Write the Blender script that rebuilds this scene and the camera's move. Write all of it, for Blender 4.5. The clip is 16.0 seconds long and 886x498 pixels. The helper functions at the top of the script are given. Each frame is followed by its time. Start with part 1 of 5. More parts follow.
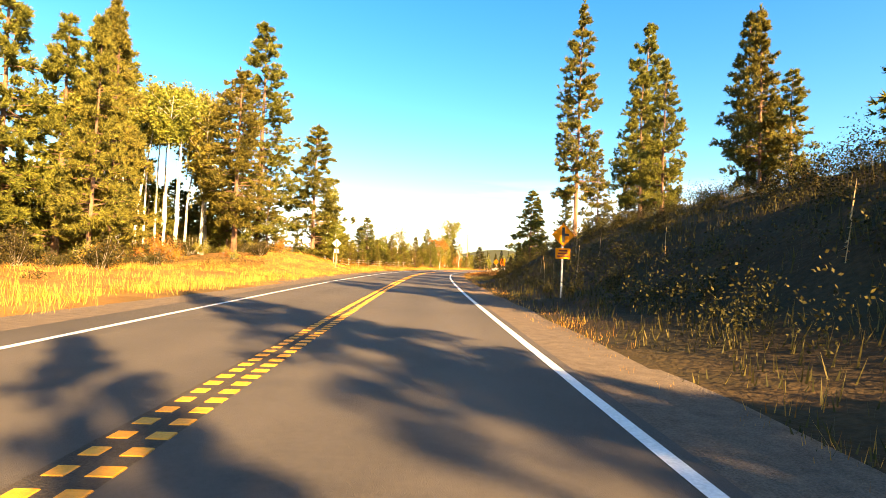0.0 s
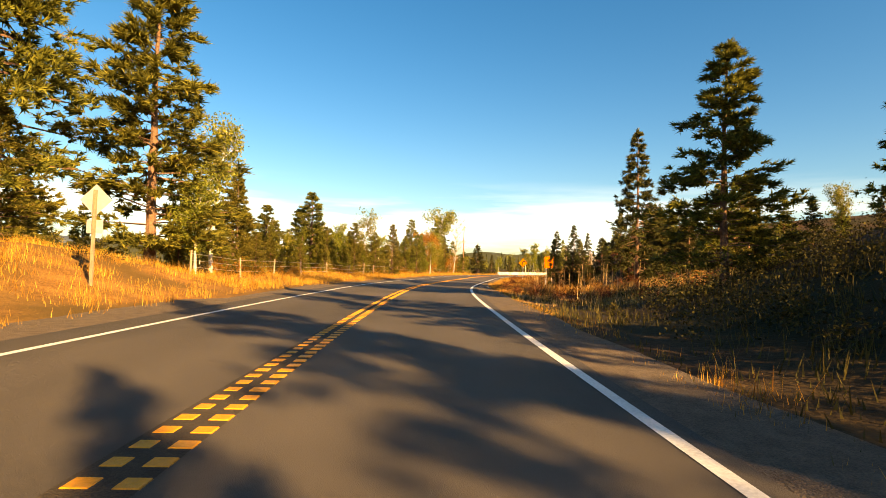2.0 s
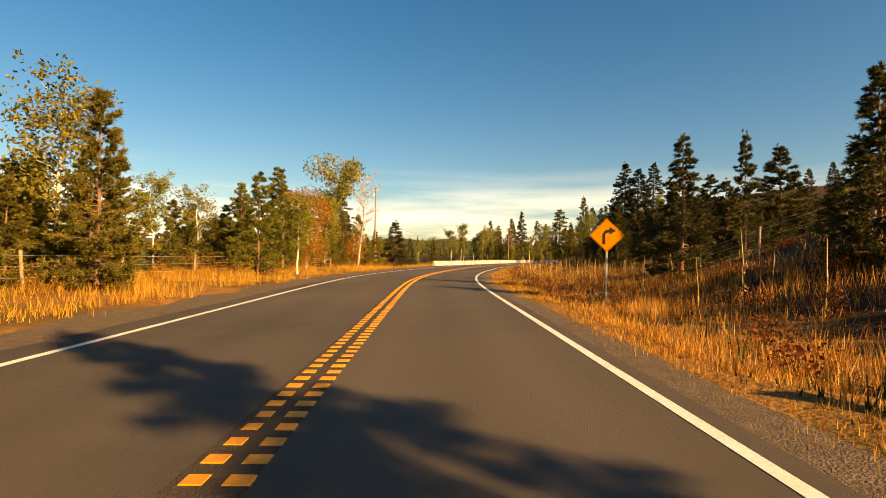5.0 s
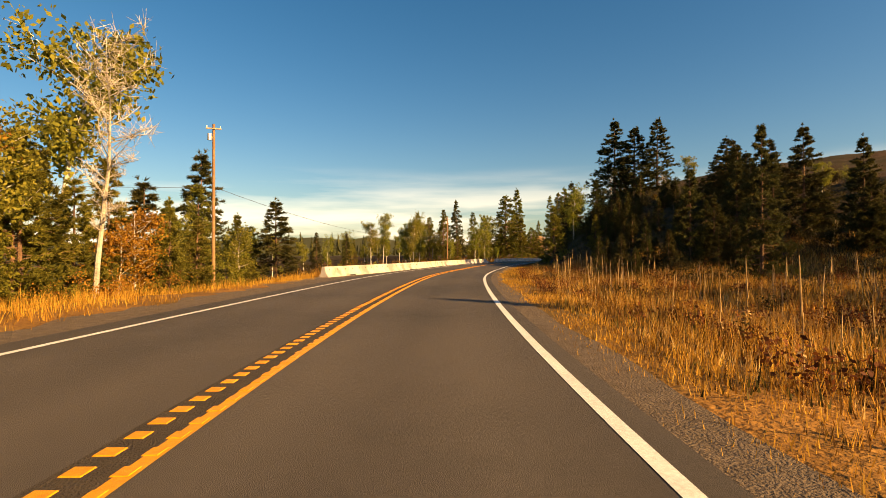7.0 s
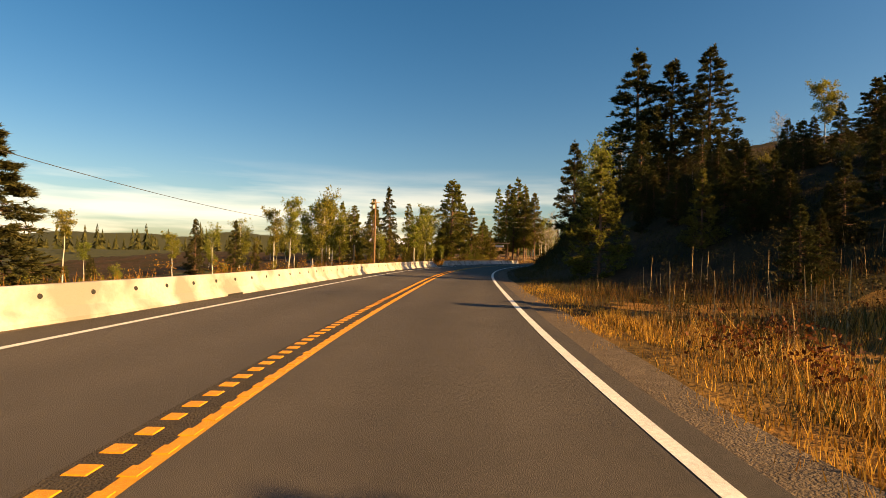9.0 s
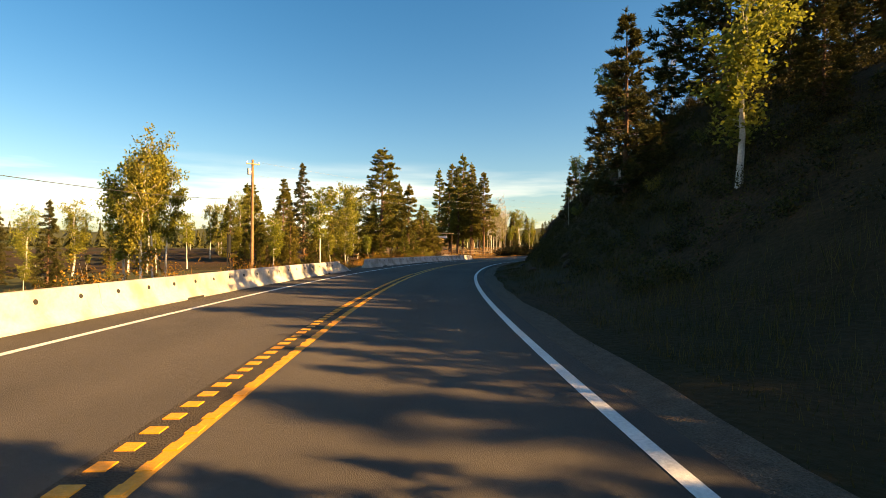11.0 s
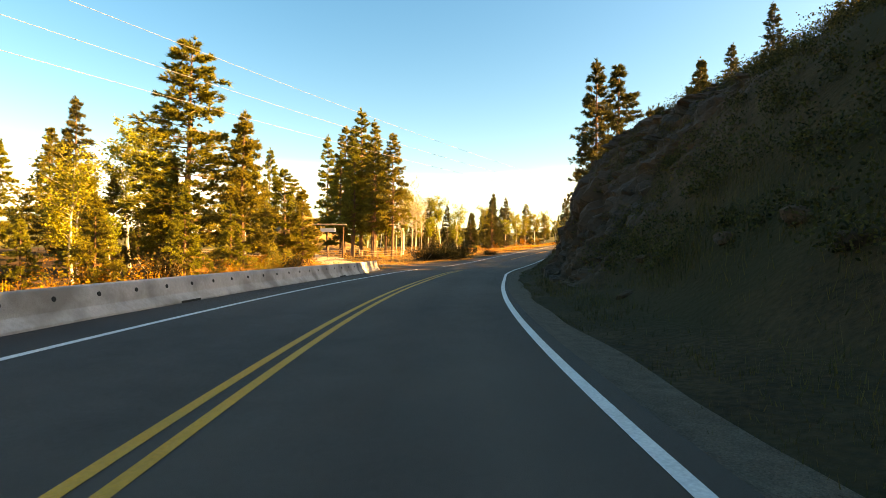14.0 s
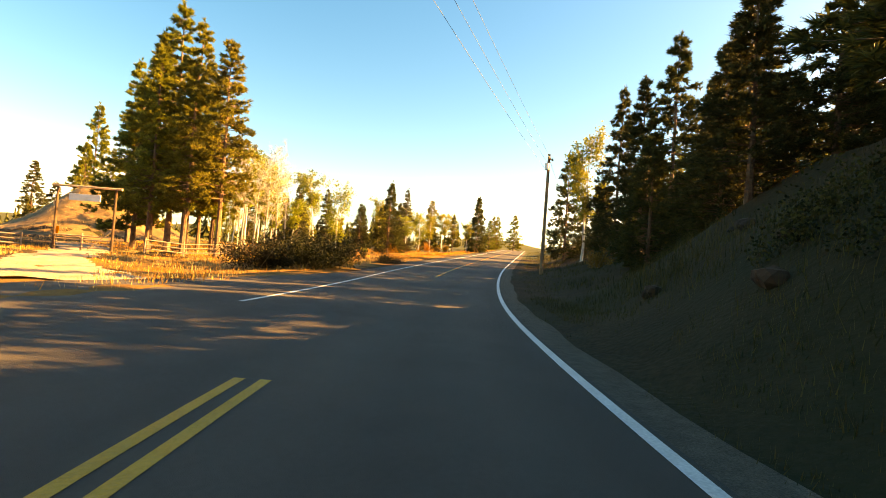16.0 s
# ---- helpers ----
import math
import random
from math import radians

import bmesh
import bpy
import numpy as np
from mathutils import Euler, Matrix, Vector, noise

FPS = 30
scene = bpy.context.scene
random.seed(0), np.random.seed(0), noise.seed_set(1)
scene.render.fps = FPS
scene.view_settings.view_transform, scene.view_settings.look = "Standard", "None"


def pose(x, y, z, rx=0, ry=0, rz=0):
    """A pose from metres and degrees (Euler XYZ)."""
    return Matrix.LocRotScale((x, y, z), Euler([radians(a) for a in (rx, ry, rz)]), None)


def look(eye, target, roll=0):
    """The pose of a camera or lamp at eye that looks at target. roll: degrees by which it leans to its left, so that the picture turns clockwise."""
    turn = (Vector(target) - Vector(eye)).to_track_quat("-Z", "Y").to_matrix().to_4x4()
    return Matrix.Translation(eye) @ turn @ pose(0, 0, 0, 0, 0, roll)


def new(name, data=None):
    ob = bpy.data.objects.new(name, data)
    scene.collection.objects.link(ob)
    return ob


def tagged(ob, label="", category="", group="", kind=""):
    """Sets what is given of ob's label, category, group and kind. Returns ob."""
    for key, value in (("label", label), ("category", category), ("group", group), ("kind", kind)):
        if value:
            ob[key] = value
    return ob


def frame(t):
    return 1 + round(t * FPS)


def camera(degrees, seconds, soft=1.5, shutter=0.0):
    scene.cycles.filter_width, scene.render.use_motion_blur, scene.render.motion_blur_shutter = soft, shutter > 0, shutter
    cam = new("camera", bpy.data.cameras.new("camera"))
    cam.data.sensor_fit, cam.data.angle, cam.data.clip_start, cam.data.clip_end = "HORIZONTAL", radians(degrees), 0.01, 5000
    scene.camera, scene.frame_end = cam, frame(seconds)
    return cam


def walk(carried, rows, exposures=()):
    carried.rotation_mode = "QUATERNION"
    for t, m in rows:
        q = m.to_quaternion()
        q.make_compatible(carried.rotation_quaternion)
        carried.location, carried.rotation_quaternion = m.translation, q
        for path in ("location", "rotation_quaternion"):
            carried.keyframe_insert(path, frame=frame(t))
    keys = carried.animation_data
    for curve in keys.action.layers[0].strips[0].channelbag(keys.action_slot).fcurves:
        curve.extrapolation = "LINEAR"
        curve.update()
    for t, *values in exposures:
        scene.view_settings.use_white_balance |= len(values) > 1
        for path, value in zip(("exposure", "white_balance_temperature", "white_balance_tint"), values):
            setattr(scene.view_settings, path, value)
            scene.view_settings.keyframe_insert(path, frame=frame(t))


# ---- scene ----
# ---- camera ----
cam = camera(82.0, 16.0, soft=0.8, shutter=0.0)
PATH = [
    (0.00, pose(0.000, 0.000, 1.250, 91.67, -2.33, -0.00)),
    (0.50, pose(-0.395, 9.884, 1.260, 91.56, -2.60, -0.23)),
    (1.00, pose(-0.737, 19.560, 1.231, 91.68, -2.60, -0.48)),
    (1.50, pose(-0.976, 28.580, 1.219, 91.71, -1.86, -0.91)),
    (2.00, pose(-1.124, 36.707, 1.211, 92.07, -1.61, -1.73)),
    (2.50, pose(-1.229, 44.484, 1.199, 92.17, -1.89, -3.00)),
    (3.00, pose(-1.249, 51.953, 1.222, 91.96, -2.38, -4.72)),
    (3.50, pose(-0.998, 58.951, 1.298, 91.52, -2.29, -6.60)),
    (4.00, pose(-0.479, 65.917, 1.306, 91.02, -1.82, -8.68)),
    (4.20, pose(-0.192, 68.614, 1.288, 90.90, -1.57, -9.17)),
    (6.50, pose(7.598, 107.904, 1.302, 90.73, -0.11, -18.61)),
    (7.00, pose(10.150, 116.060, 1.256, 90.68, 0.13, -20.59)),
    (7.50, pose(12.955, 123.726, 1.243, 90.77, 0.67, -22.54)),
    (8.00, pose(15.812, 130.702, 1.221, 90.89, 0.32, -24.20)),
    (8.50, pose(18.772, 137.532, 1.246, 90.98, -0.40, -26.03)),
    (9.00, pose(21.704, 144.014, 1.192, 90.76, -1.24, -28.17)),
    (9.20, pose(22.988, 146.580, 1.195, 90.67, -1.59, -29.02)),
    (11.30, pose(36.812, 169.242, 1.300, 90.02, -0.40, -36.31)),
    (11.50, pose(38.358, 171.552, 1.297, 89.99, -0.44, -36.83)),
    (12.00, pose(42.331, 177.230, 1.275, 89.95, -0.71, -38.51)),
    (12.50, pose(45.915, 182.028, 1.234, 90.30, -1.27, -40.62)),
    (13.00, pose(49.811, 186.766, 1.243, 90.38, -1.00, -42.78)),
    (13.50, pose(53.873, 191.392, 1.292, 90.17, -0.64, -44.60)),
    (14.00, pose(58.338, 196.180, 1.269, 90.27, -0.71, -46.70)),
    (14.50, pose(63.360, 201.139, 1.274, 90.59, -1.13, -49.66)),
    (15.00, pose(69.087, 206.149, 1.274, 90.89, -2.63, -52.80)),
    (15.50, pose(75.195, 210.822, 1.224, 91.39, -3.42, -55.86)),
    (16.00, pose(81.080, 215.061, 1.243, 91.54, -4.31, -59.19)),
]
EXPOSURES = [(0.0, 3.15, 7400, 10), (0.4, 2.40, 7700, 10), (1.0, 2.30, 7800, 10), (1.6, 2.25, 8300, 10), (2.5, 2.15, 8900, 10), (3.5, 1.90, 9300, 11), (4.2, 1.75, 9300, 12), (6.3, 1.60, 8900, 13),
             (9.2, 1.50, 8300, 13), (11.3, 2.30, 8800, 11), (12.0, 2.60, 10000, 12), (13.0, 2.90, 12500, 13), (14.0, 3.2, 14500, 15), (16.0, 3.3, 15000, 15)]
walk(cam, PATH, EXPOSURES)

# ---- light ----
SUN_BEARING, SUN_HEIGHT = 142.0, 23.5
world = bpy.data.worlds.new("sky")
scene.world = world
world.use_nodes = True
sky = world.node_tree.nodes.new("ShaderNodeTexSky")
sky.sky_type = 'NISHITA'
sky.sun_disc = False
sky.sun_elevation = radians(SUN_HEIGHT)
sky.sun_rotation = radians(SUN_BEARING)
sky.air_density, sky.dust_density, sky.ozone_density = 1.0, 1.2, 2.5
background = world.node_tree.nodes["Background"]
background.inputs["Strength"].default_value = 0.05
rich = world.node_tree.nodes.new("ShaderNodeHueSaturation")
rich.inputs["Saturation"].default_value = 1.4
world.node_tree.links.new(sky.outputs[0], rich.inputs["Color"])
# thin cirrus low over the horizon
place, spread, streaks = (world.node_tree.nodes.new("ShaderNode" + kind) for kind in ("TexCoord", "Mapping", "TexNoise"))
spread.inputs["Scale"].default_value = (1.6, 1.6, 16.0)
streaks.inputs["Scale"].default_value, streaks.inputs["Detail"].default_value = 1.5, 5
upward, band, veil, cloud = (world.node_tree.nodes.new("ShaderNode" + kind) for kind in ("SeparateXYZ", "ValToRGB", "ValToRGB", "Mix"))
amount = world.node_tree.nodes.new("ShaderNodeMath")
amount.operation = 'MULTIPLY'
band.color_ramp.elements[0].position, band.color_ramp.elements[1].position = 0.0, 0.17
band.color_ramp.elements[0].color, band.color_ramp.elements[1].color = (0.75, 0.75, 0.75, 1), (0, 0, 0, 1)
veil.color_ramp.elements[0].position, veil.color_ramp.elements[1].position = 0.42, 0.62
cloud.data_type = 'RGBA'
cloud.inputs[7].default_value = (15.0, 13.5, 11.5, 1)
wire_up = world.node_tree.links.new
wire_up(place.outputs["Generated"], spread.inputs["Vector"])
wire_up(spread.outputs[0], streaks.inputs["Vector"])
wire_up(place.outputs["Generated"], upward.inputs[0])
wire_up(upward.outputs["Z"], band.inputs["Fac"])
wire_up(streaks.outputs["Fac"], veil.inputs["Fac"])
wire_up(band.outputs["Color"], amount.inputs[0])
wire_up(veil.outputs["Color"], amount.inputs[1])
wire_up(amount.outputs[0], cloud.inputs[0])
wire_up(rich.outputs[0], cloud.inputs[6])
wire_up(cloud.outputs[2], background.inputs["Color"])
sun_data = bpy.data.lights.new("sun", 'SUN')
sun_data.energy, sun_data.angle, sun_data.color = 5.0, radians(0.5), (1.0, 0.67, 0.32)
sun = new("sun", sun_data)
to_sun = Vector((math.sin(radians(SUN_BEARING)), math.cos(radians(SUN_BEARING)), math.tan(radians(SUN_HEIGHT))))
sun.matrix_world = look((0, 0, 60), Vector((0, 0, 60)) - to_sun)

# ---- materials ----
def shade(name, dark, light, scale=3.0, rough=0.8, bump=0.0, bump_scale=30.0, fine=0.35, metal=0.0, spec=0.3, vary=0.0, clear=0.0):
    """A surface of two colours mixed by noise at two scales, with fine relief."""
    m = bpy.data.materials.new(name)
    m.use_nodes = True
    n, l = m.node_tree.nodes, m.node_tree.links
    b = n["Principled BSDF"]
    geo = n.new("ShaderNodeNewGeometry")
    big, small = n.new("ShaderNodeTexNoise"), n.new("ShaderNodeTexNoise")
    big.inputs["Scale"].default_value, small.inputs["Scale"].default_value = scale, scale * 11
    big.inputs["Detail"].default_value, small.inputs["Detail"].default_value = 4, 3
    for t in (big, small):
        l.new(geo.outputs["Position"], t.inputs["Vector"])
    mix = n.new("ShaderNodeMix")
    mix.inputs[0].default_value = fine
    l.new(big.outputs["Fac"], mix.inputs[2])
    l.new(small.outputs["Fac"], mix.inputs[3])
    ramp = n.new("ShaderNodeValToRGB")
    ramp.color_ramp.elements[0].position, ramp.color_ramp.elements[1].position = 0.34, 0.66
    ramp.color_ramp.elements[0].color, ramp.color_ramp.elements[1].color = (*dark, 1), (*light, 1)
    l.new(mix.outputs[0], ramp.inputs["Fac"])
    colour = ramp.outputs["Color"]
    if vary:
        info = n.new("ShaderNodeObjectInfo")
        hsv = n.new("ShaderNodeHueSaturation")
        span = n.new("ShaderNodeMapRange")
        span.inputs["To Min"].default_value, span.inputs["To Max"].default_value = 1 - vary, 1 + vary
        l.new(info.outputs["Random"], span.inputs["Value"])
        l.new(span.outputs["Result"], hsv.inputs["Value"])
        l.new(colour, hsv.inputs["Color"])
        colour = hsv.outputs["Color"]
    l.new(colour, b.inputs["Base Color"])
    b.inputs["Roughness"].default_value, b.inputs["Metallic"].default_value = rough, metal
    b.inputs["Specular IOR Level"].default_value = spec
    b.inputs["Coat Weight"].default_value = clear
    if bump:
        relief, grain = n.new("ShaderNodeBump"), n.new("ShaderNodeTexNoise")
        grain.inputs["Scale"].default_value, grain.inputs["Detail"].default_value = bump_scale, 4
        relief.inputs["Strength"].default_value = bump
        relief.inputs["Distance"].default_value = 0.05
        l.new(geo.outputs["Position"], grain.inputs["Vector"])
        l.new(grain.outputs["Fac"], relief.inputs["Height"])
        l.new(relief.outputs["Normal"], b.inputs["Normal"])
    return m


def leafy(name, dark, light, through_light=0.35, hue=0.02, rough=0.65):
    """Leaves and needles: colour varies from island to island and tree to tree, and some light passes through."""
    m = bpy.data.materials.new(name)
    m.use_nodes = True
    n, l = m.node_tree.nodes, m.node_tree.links
    b, out = n["Principled BSDF"], n["Material Output"]
    geo, info = n.new("ShaderNodeNewGeometry"), n.new("ShaderNodeObjectInfo")
    noise_tex = n.new("ShaderNodeTexNoise")
    noise_tex.inputs["Scale"].default_value = 0.7
    l.new(geo.outputs["Position"], noise_tex.inputs["Vector"])
    blend = n.new("ShaderNodeMix")
    blend.inputs[0].default_value = 0.5
    l.new(geo.outputs["Random Per Island"], blend.inputs[2])
    l.new(noise_tex.outputs["Fac"], blend.inputs[3])
    ramp = n.new("ShaderNodeValToRGB")
    ramp.color_ramp.elements[0].position, ramp.color_ramp.elements[1].position = 0.25, 0.75
    ramp.color_ramp.elements[0].color, ramp.color_ramp.elements[1].color = (*dark, 1), (*light, 1)
    l.new(blend.outputs[0], ramp.inputs["Fac"])
    hsv, span = n.new("ShaderNodeHueSaturation"), n.new("ShaderNodeMapRange")
    span.inputs["To Min"].default_value, span.inputs["To Max"].default_value = 0.5 - hue, 0.5 + hue
    l.new(info.outputs["Random"], span.inputs["Value"])
    l.new(span.outputs["Result"], hsv.inputs["Hue"])
    l.new(ramp.outputs["Color"], hsv.inputs["Color"])
    l.new(hsv.outputs["Color"], b.inputs["Base Color"])
    b.inputs["Roughness"].default_value, b.inputs["Specular IOR Level"].default_value = rough, 0.12
    glow, both = n.new("ShaderNodeBsdfTranslucent"), n.new("ShaderNodeMixShader")
    l.new(hsv.outputs["Color"], glow.inputs["Color"])
    both.inputs["Fac"].default_value = through_light
    l.new(b.outputs[0], both.inputs[1])
    l.new(glow.outputs[0], both.inputs[2])
    l.new(both.outputs[0], out.inputs["Surface"])
    return m


def wheel_worn(m):
    """Polished wheel tracks and a darker oil band between them, along the lanes."""
    n, l = m.node_tree.nodes, m.node_tree.links
    b = n["Principled BSDF"]
    old = b.inputs["Base Color"].links[0].from_socket
    where, wave, rough_edge, geo = n.new("ShaderNodeAttribute"), n.new("ShaderNodeValToRGB"), n.new("ShaderNodeTexNoise"), n.new("ShaderNodeNewGeometry")
    where.attribute_name = "across"
    rough_edge.inputs["Scale"].default_value, rough_edge.inputs["Detail"].default_value = 0.7, 5
    l.new(geo.outputs["Position"], rough_edge.inputs["Vector"])
    jitter, add = n.new("ShaderNodeMath"), n.new("ShaderNodeMath")
    jitter.operation, jitter.inputs[1].default_value = 'MULTIPLY_ADD', 0.06
    jitter.inputs[2].default_value = -0.03
    l.new(rough_edge.outputs["Fac"], jitter.inputs[0])
    l.new(where.outputs["Fac"], add.inputs[0])
    l.new(jitter.outputs[0], add.inputs[1])
    l.new(add.outputs[0], wave.inputs["Fac"])
    ramp = wave.color_ramp
    stops = ((0.0, 0.80), (0.12, 0.98), (0.19, 1.10), (0.30, 0.92), (0.40, 1.10), (0.50, 0.92), (0.62, 1.12), (0.73, 0.90), (0.84, 1.12), (0.93, 0.90))
    ramp.elements[0].position, ramp.elements[1].position = stops[0][0], stops[-1][0]
    for k, (p, v) in enumerate(stops):
        e = ramp.elements[0] if k == 0 else ramp.elements[-1] if k == len(stops) - 1 else ramp.elements.new(p)
        e.color = (v, v * 0.99, v * 0.98, 1)
    mix = n.new("ShaderNodeMix")
    mix.data_type, mix.blend_type = 'RGBA', 'MULTIPLY'
    mix.inputs[0].default_value = 1.0
    l.new(old, mix.inputs[6])
    l.new(wave.outputs["Color"], mix.inputs[7])
    l.new(mix.outputs[2], b.inputs["Base Color"])
    return m


def wrap(m, dark, light, scale, amount):
    """Blends a third colour into a material in large patches."""
    n, l = m.node_tree.nodes, m.node_tree.links
    b = n["Principled BSDF"]
    old = b.inputs["Base Color"].links[0].from_socket
    tex, ramp, mix = n.new("ShaderNodeTexNoise"), n.new("ShaderNodeValToRGB"), n.new("ShaderNodeMix")
    geo = n.new("ShaderNodeNewGeometry")
    l.new(geo.outputs["Position"], tex.inputs["Vector"])
    tex.inputs["Scale"].default_value, tex.inputs["Detail"].default_value = scale, 5
    ramp.color_ramp.elements[0].position, ramp.color_ramp.elements[1].position = 0.5 - amount / 4, 0.62
    mix.data_type = 'RGBA'
    l.new(tex.outputs["Fac"], ramp.inputs["Fac"])
    l.new(ramp.outputs["Color"], mix.inputs[0])
    l.new(old, mix.inputs[6])
    mix.inputs[7].default_value = (*light, 1)
    l.new(mix.outputs[2], b.inputs["Base Color"])
    return m


ASPHALT = wrap(shade("asphalt", (0.038, 0.033, 0.028), (0.066, 0.057, 0.048), 1.6, 0.85, 0.5, 160, 0.5), 0, (0.076, 0.064, 0.052), 0.16, 0.6)
GRAVEL = shade("gravel", (0.060, 0.044, 0.030), (0.155, 0.115, 0.080), 5.0, 0.95, 1.0, 45, 0.6)
# soil set far darker than dry earth to deepen the banks' shade
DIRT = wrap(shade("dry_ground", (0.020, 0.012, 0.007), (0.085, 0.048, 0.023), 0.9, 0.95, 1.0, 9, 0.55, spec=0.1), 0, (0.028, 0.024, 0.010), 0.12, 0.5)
TURF = wrap(shade("straw_turf", (0.13, 0.058, 0.017), (0.33, 0.17, 0.05), 1.1, 0.95, 1.0, 14, 0.55, spec=0.1), 0, (0.10, 0.062, 0.02), 0.2, 0.4)
PALE_GRAVEL = shade("pale_gravel", (0.24, 0.17, 0.11), (0.46, 0.36, 0.26), 1.2, 0.95, 0.8, 40, 0.5)
BARE_EARTH = wrap(shade("bare_sandy_earth", (0.10, 0.055, 0.024), (0.29, 0.17, 0.078), 0.45, 0.95, 1.0, 5, 0.5), 0, (0.09, 0.06, 0.025), 0.35, 0.3)
WHITE_LINE = shade("white_line_paint", (0.50, 0.49, 0.46), (0.74, 0.72, 0.68), 3.0, 0.6, 0.3, 120, 0.6)
YELLOW_LINE = shade("yellow_line_paint", (0.50, 0.205, 0.015), (0.70, 0.30, 0.022), 3.0, 0.6, 0.3, 120, 0.6)
CONCRETE = wrap(shade("concrete", (0.38, 0.35, 0.315), (0.54, 0.50, 0.455), 1.4, 0.85, 0.4, 60, 0.4), 0, (0.25, 0.225, 0.195), 0.8, 0.1)
# near-black for solid plugs that stand for shade inside holes and slots
HOLE_SHADE = shade("recess_shade", (0.02, 0.018, 0.015), (0.03, 0.028, 0.025), 5, 0.9)
BARK_PINE = shade("pine_bark", (0.07, 0.042, 0.028), (0.22, 0.125, 0.075), 3.0, 0.9, 1.0, 14, 0.5, vary=0.3)
BARK_WHITE = shade("aspen_bark", (0.30, 0.27, 0.22), (0.66, 0.62, 0.54), 2.2, 0.8, 0.4, 20, 0.5, vary=0.2)
BARK_BIRCH = shade("birch_bark", (0.16, 0.13, 0.10), (0.50, 0.45, 0.37), 1.4, 0.85, 0.4, 20, 0.5)
BARK_GREY = shade("dead_wood", (0.16, 0.13, 0.10), (0.36, 0.31, 0.25), 3.0, 0.9, 0.6, 20, 0.5, vary=0.2)
NEEDLES = leafy("pine_needles", (0.046, 0.054, 0.013), (0.25, 0.225, 0.042), 0.40, 0.02)
# dark spruce needles, darkened further to carry the hillside trees' shade
NEEDLES_DARK = leafy("spruce_and_shaded_needles", (0.024, 0.030, 0.011), (0.100, 0.090, 0.025), 0.2, 0.02)
LEAVES = leafy("aspen_leaves", (0.105, 0.115, 0.020), (0.29, 0.265, 0.048), 0.45, 0.025)
LEAVES_RUST = leafy("autumn_leaves", (0.20, 0.085, 0.018), (0.36, 0.20, 0.035), 0.4, 0.02)
# leaf colour lowered to carry the shade of bank and hillside scrub
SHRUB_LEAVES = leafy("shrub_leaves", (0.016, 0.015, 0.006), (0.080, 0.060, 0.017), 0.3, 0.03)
BUSH_LEAVES = leafy("dark_bush_leaves", (0.010, 0.012, 0.005), (0.040, 0.036, 0.011), 0.2, 0.03)
BRUSH = leafy("red_brown_brush", (0.050, 0.018, 0.007), (0.20, 0.078, 0.022), 0.3, 0.02)
GRASS = leafy("dry_grass", (0.17, 0.062, 0.012), (0.62, 0.32, 0.070), 0.35, 0.015)
GRASS_PALE = leafy("bleached_grass", (0.34, 0.20, 0.075), (0.62, 0.44, 0.20), 0.35, 0.01)
# blades darkened so that verge and slope shade sits in the colour
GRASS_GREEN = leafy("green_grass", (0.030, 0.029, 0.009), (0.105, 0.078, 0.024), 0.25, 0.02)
STALK = shade("dry_stalk", (0.30, 0.18, 0.07), (0.58, 0.40, 0.19), 4, 0.9, vary=0.25)
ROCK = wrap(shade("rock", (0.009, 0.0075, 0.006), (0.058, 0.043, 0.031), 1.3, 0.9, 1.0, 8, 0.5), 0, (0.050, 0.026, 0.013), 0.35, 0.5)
POLE_WOOD = shade("pole_wood", (0.16, 0.085, 0.045), (0.32, 0.19, 0.10), 2.5, 0.85, 0.5, 30, 0.5)
# gate logs coloured brighter than the weathered wood to stand for low sun
GATE_WOOD = shade("sunlit_log", (0.34, 0.22, 0.12), (0.60, 0.44, 0.28), 3, 0.8, 0.4, 30, 0.5)
DARK_LOG = shade("dark_log", (0.045, 0.026, 0.016), (0.12, 0.07, 0.04), 3, 0.9, 0.5, 30, 0.5)
OLD_WOOD = shade("weathered_wood", (0.20, 0.14, 0.09), (0.38, 0.28, 0.19), 4, 0.9, 0.5, 30, 0.5, vary=0.2)
STEEL = shade("galvanised_steel", (0.42, 0.42, 0.40), (0.60, 0.59, 0.57), 8, 0.45, 0.0, metal=0.6)
WIRE = shade("cable", (0.03, 0.03, 0.03), (0.06, 0.06, 0.06), 3, 0.7)
# paler copy of the cable colour for spans that catch the sun
SUNLIT_WIRE = shade("sunlit_cable", (0.13, 0.13, 0.125), (0.26, 0.255, 0.25), 3, 0.5, metal=0.3)
SIGN_YELLOW = shade("yellow_sheeting", (0.58, 0.185, 0.003), (0.66, 0.212, 0.004), 3, 0.75, spec=0.15)
SIGN_ORANGE = shade("orange_sheeting", (0.58, 0.112, 0.002), (0.66, 0.130, 0.003), 3, 0.75, spec=0.15)
SIGN_BLACK = shade("black_sheeting", (0.012, 0.012, 0.012), (0.02, 0.02, 0.02), 3, 0.5)
SIGN_RED = shade("dark_red_print", (0.10, 0.010, 0.006), (0.14, 0.014, 0.008), 3, 0.5)
SIGN_BACK = shade("bare_aluminium", (0.40, 0.40, 0.39), (0.55, 0.54, 0.52), 5, 0.5, metal=0.5)
WHITE_BOARD = shade("white_board", (0.62, 0.60, 0.55), (0.78, 0.76, 0.72), 3, 0.6)
FOREST = leafy("far_forest", (0.025, 0.032, 0.016), (0.085, 0.080, 0.030), 0.1, 0.01, 0.9)
# the blue of distance haze is mixed into this hill colour
FAR_HILL = shade("haze_tinted_hill", (0.045, 0.065, 0.085), (0.085, 0.10, 0.11), 0.004, 0.95)


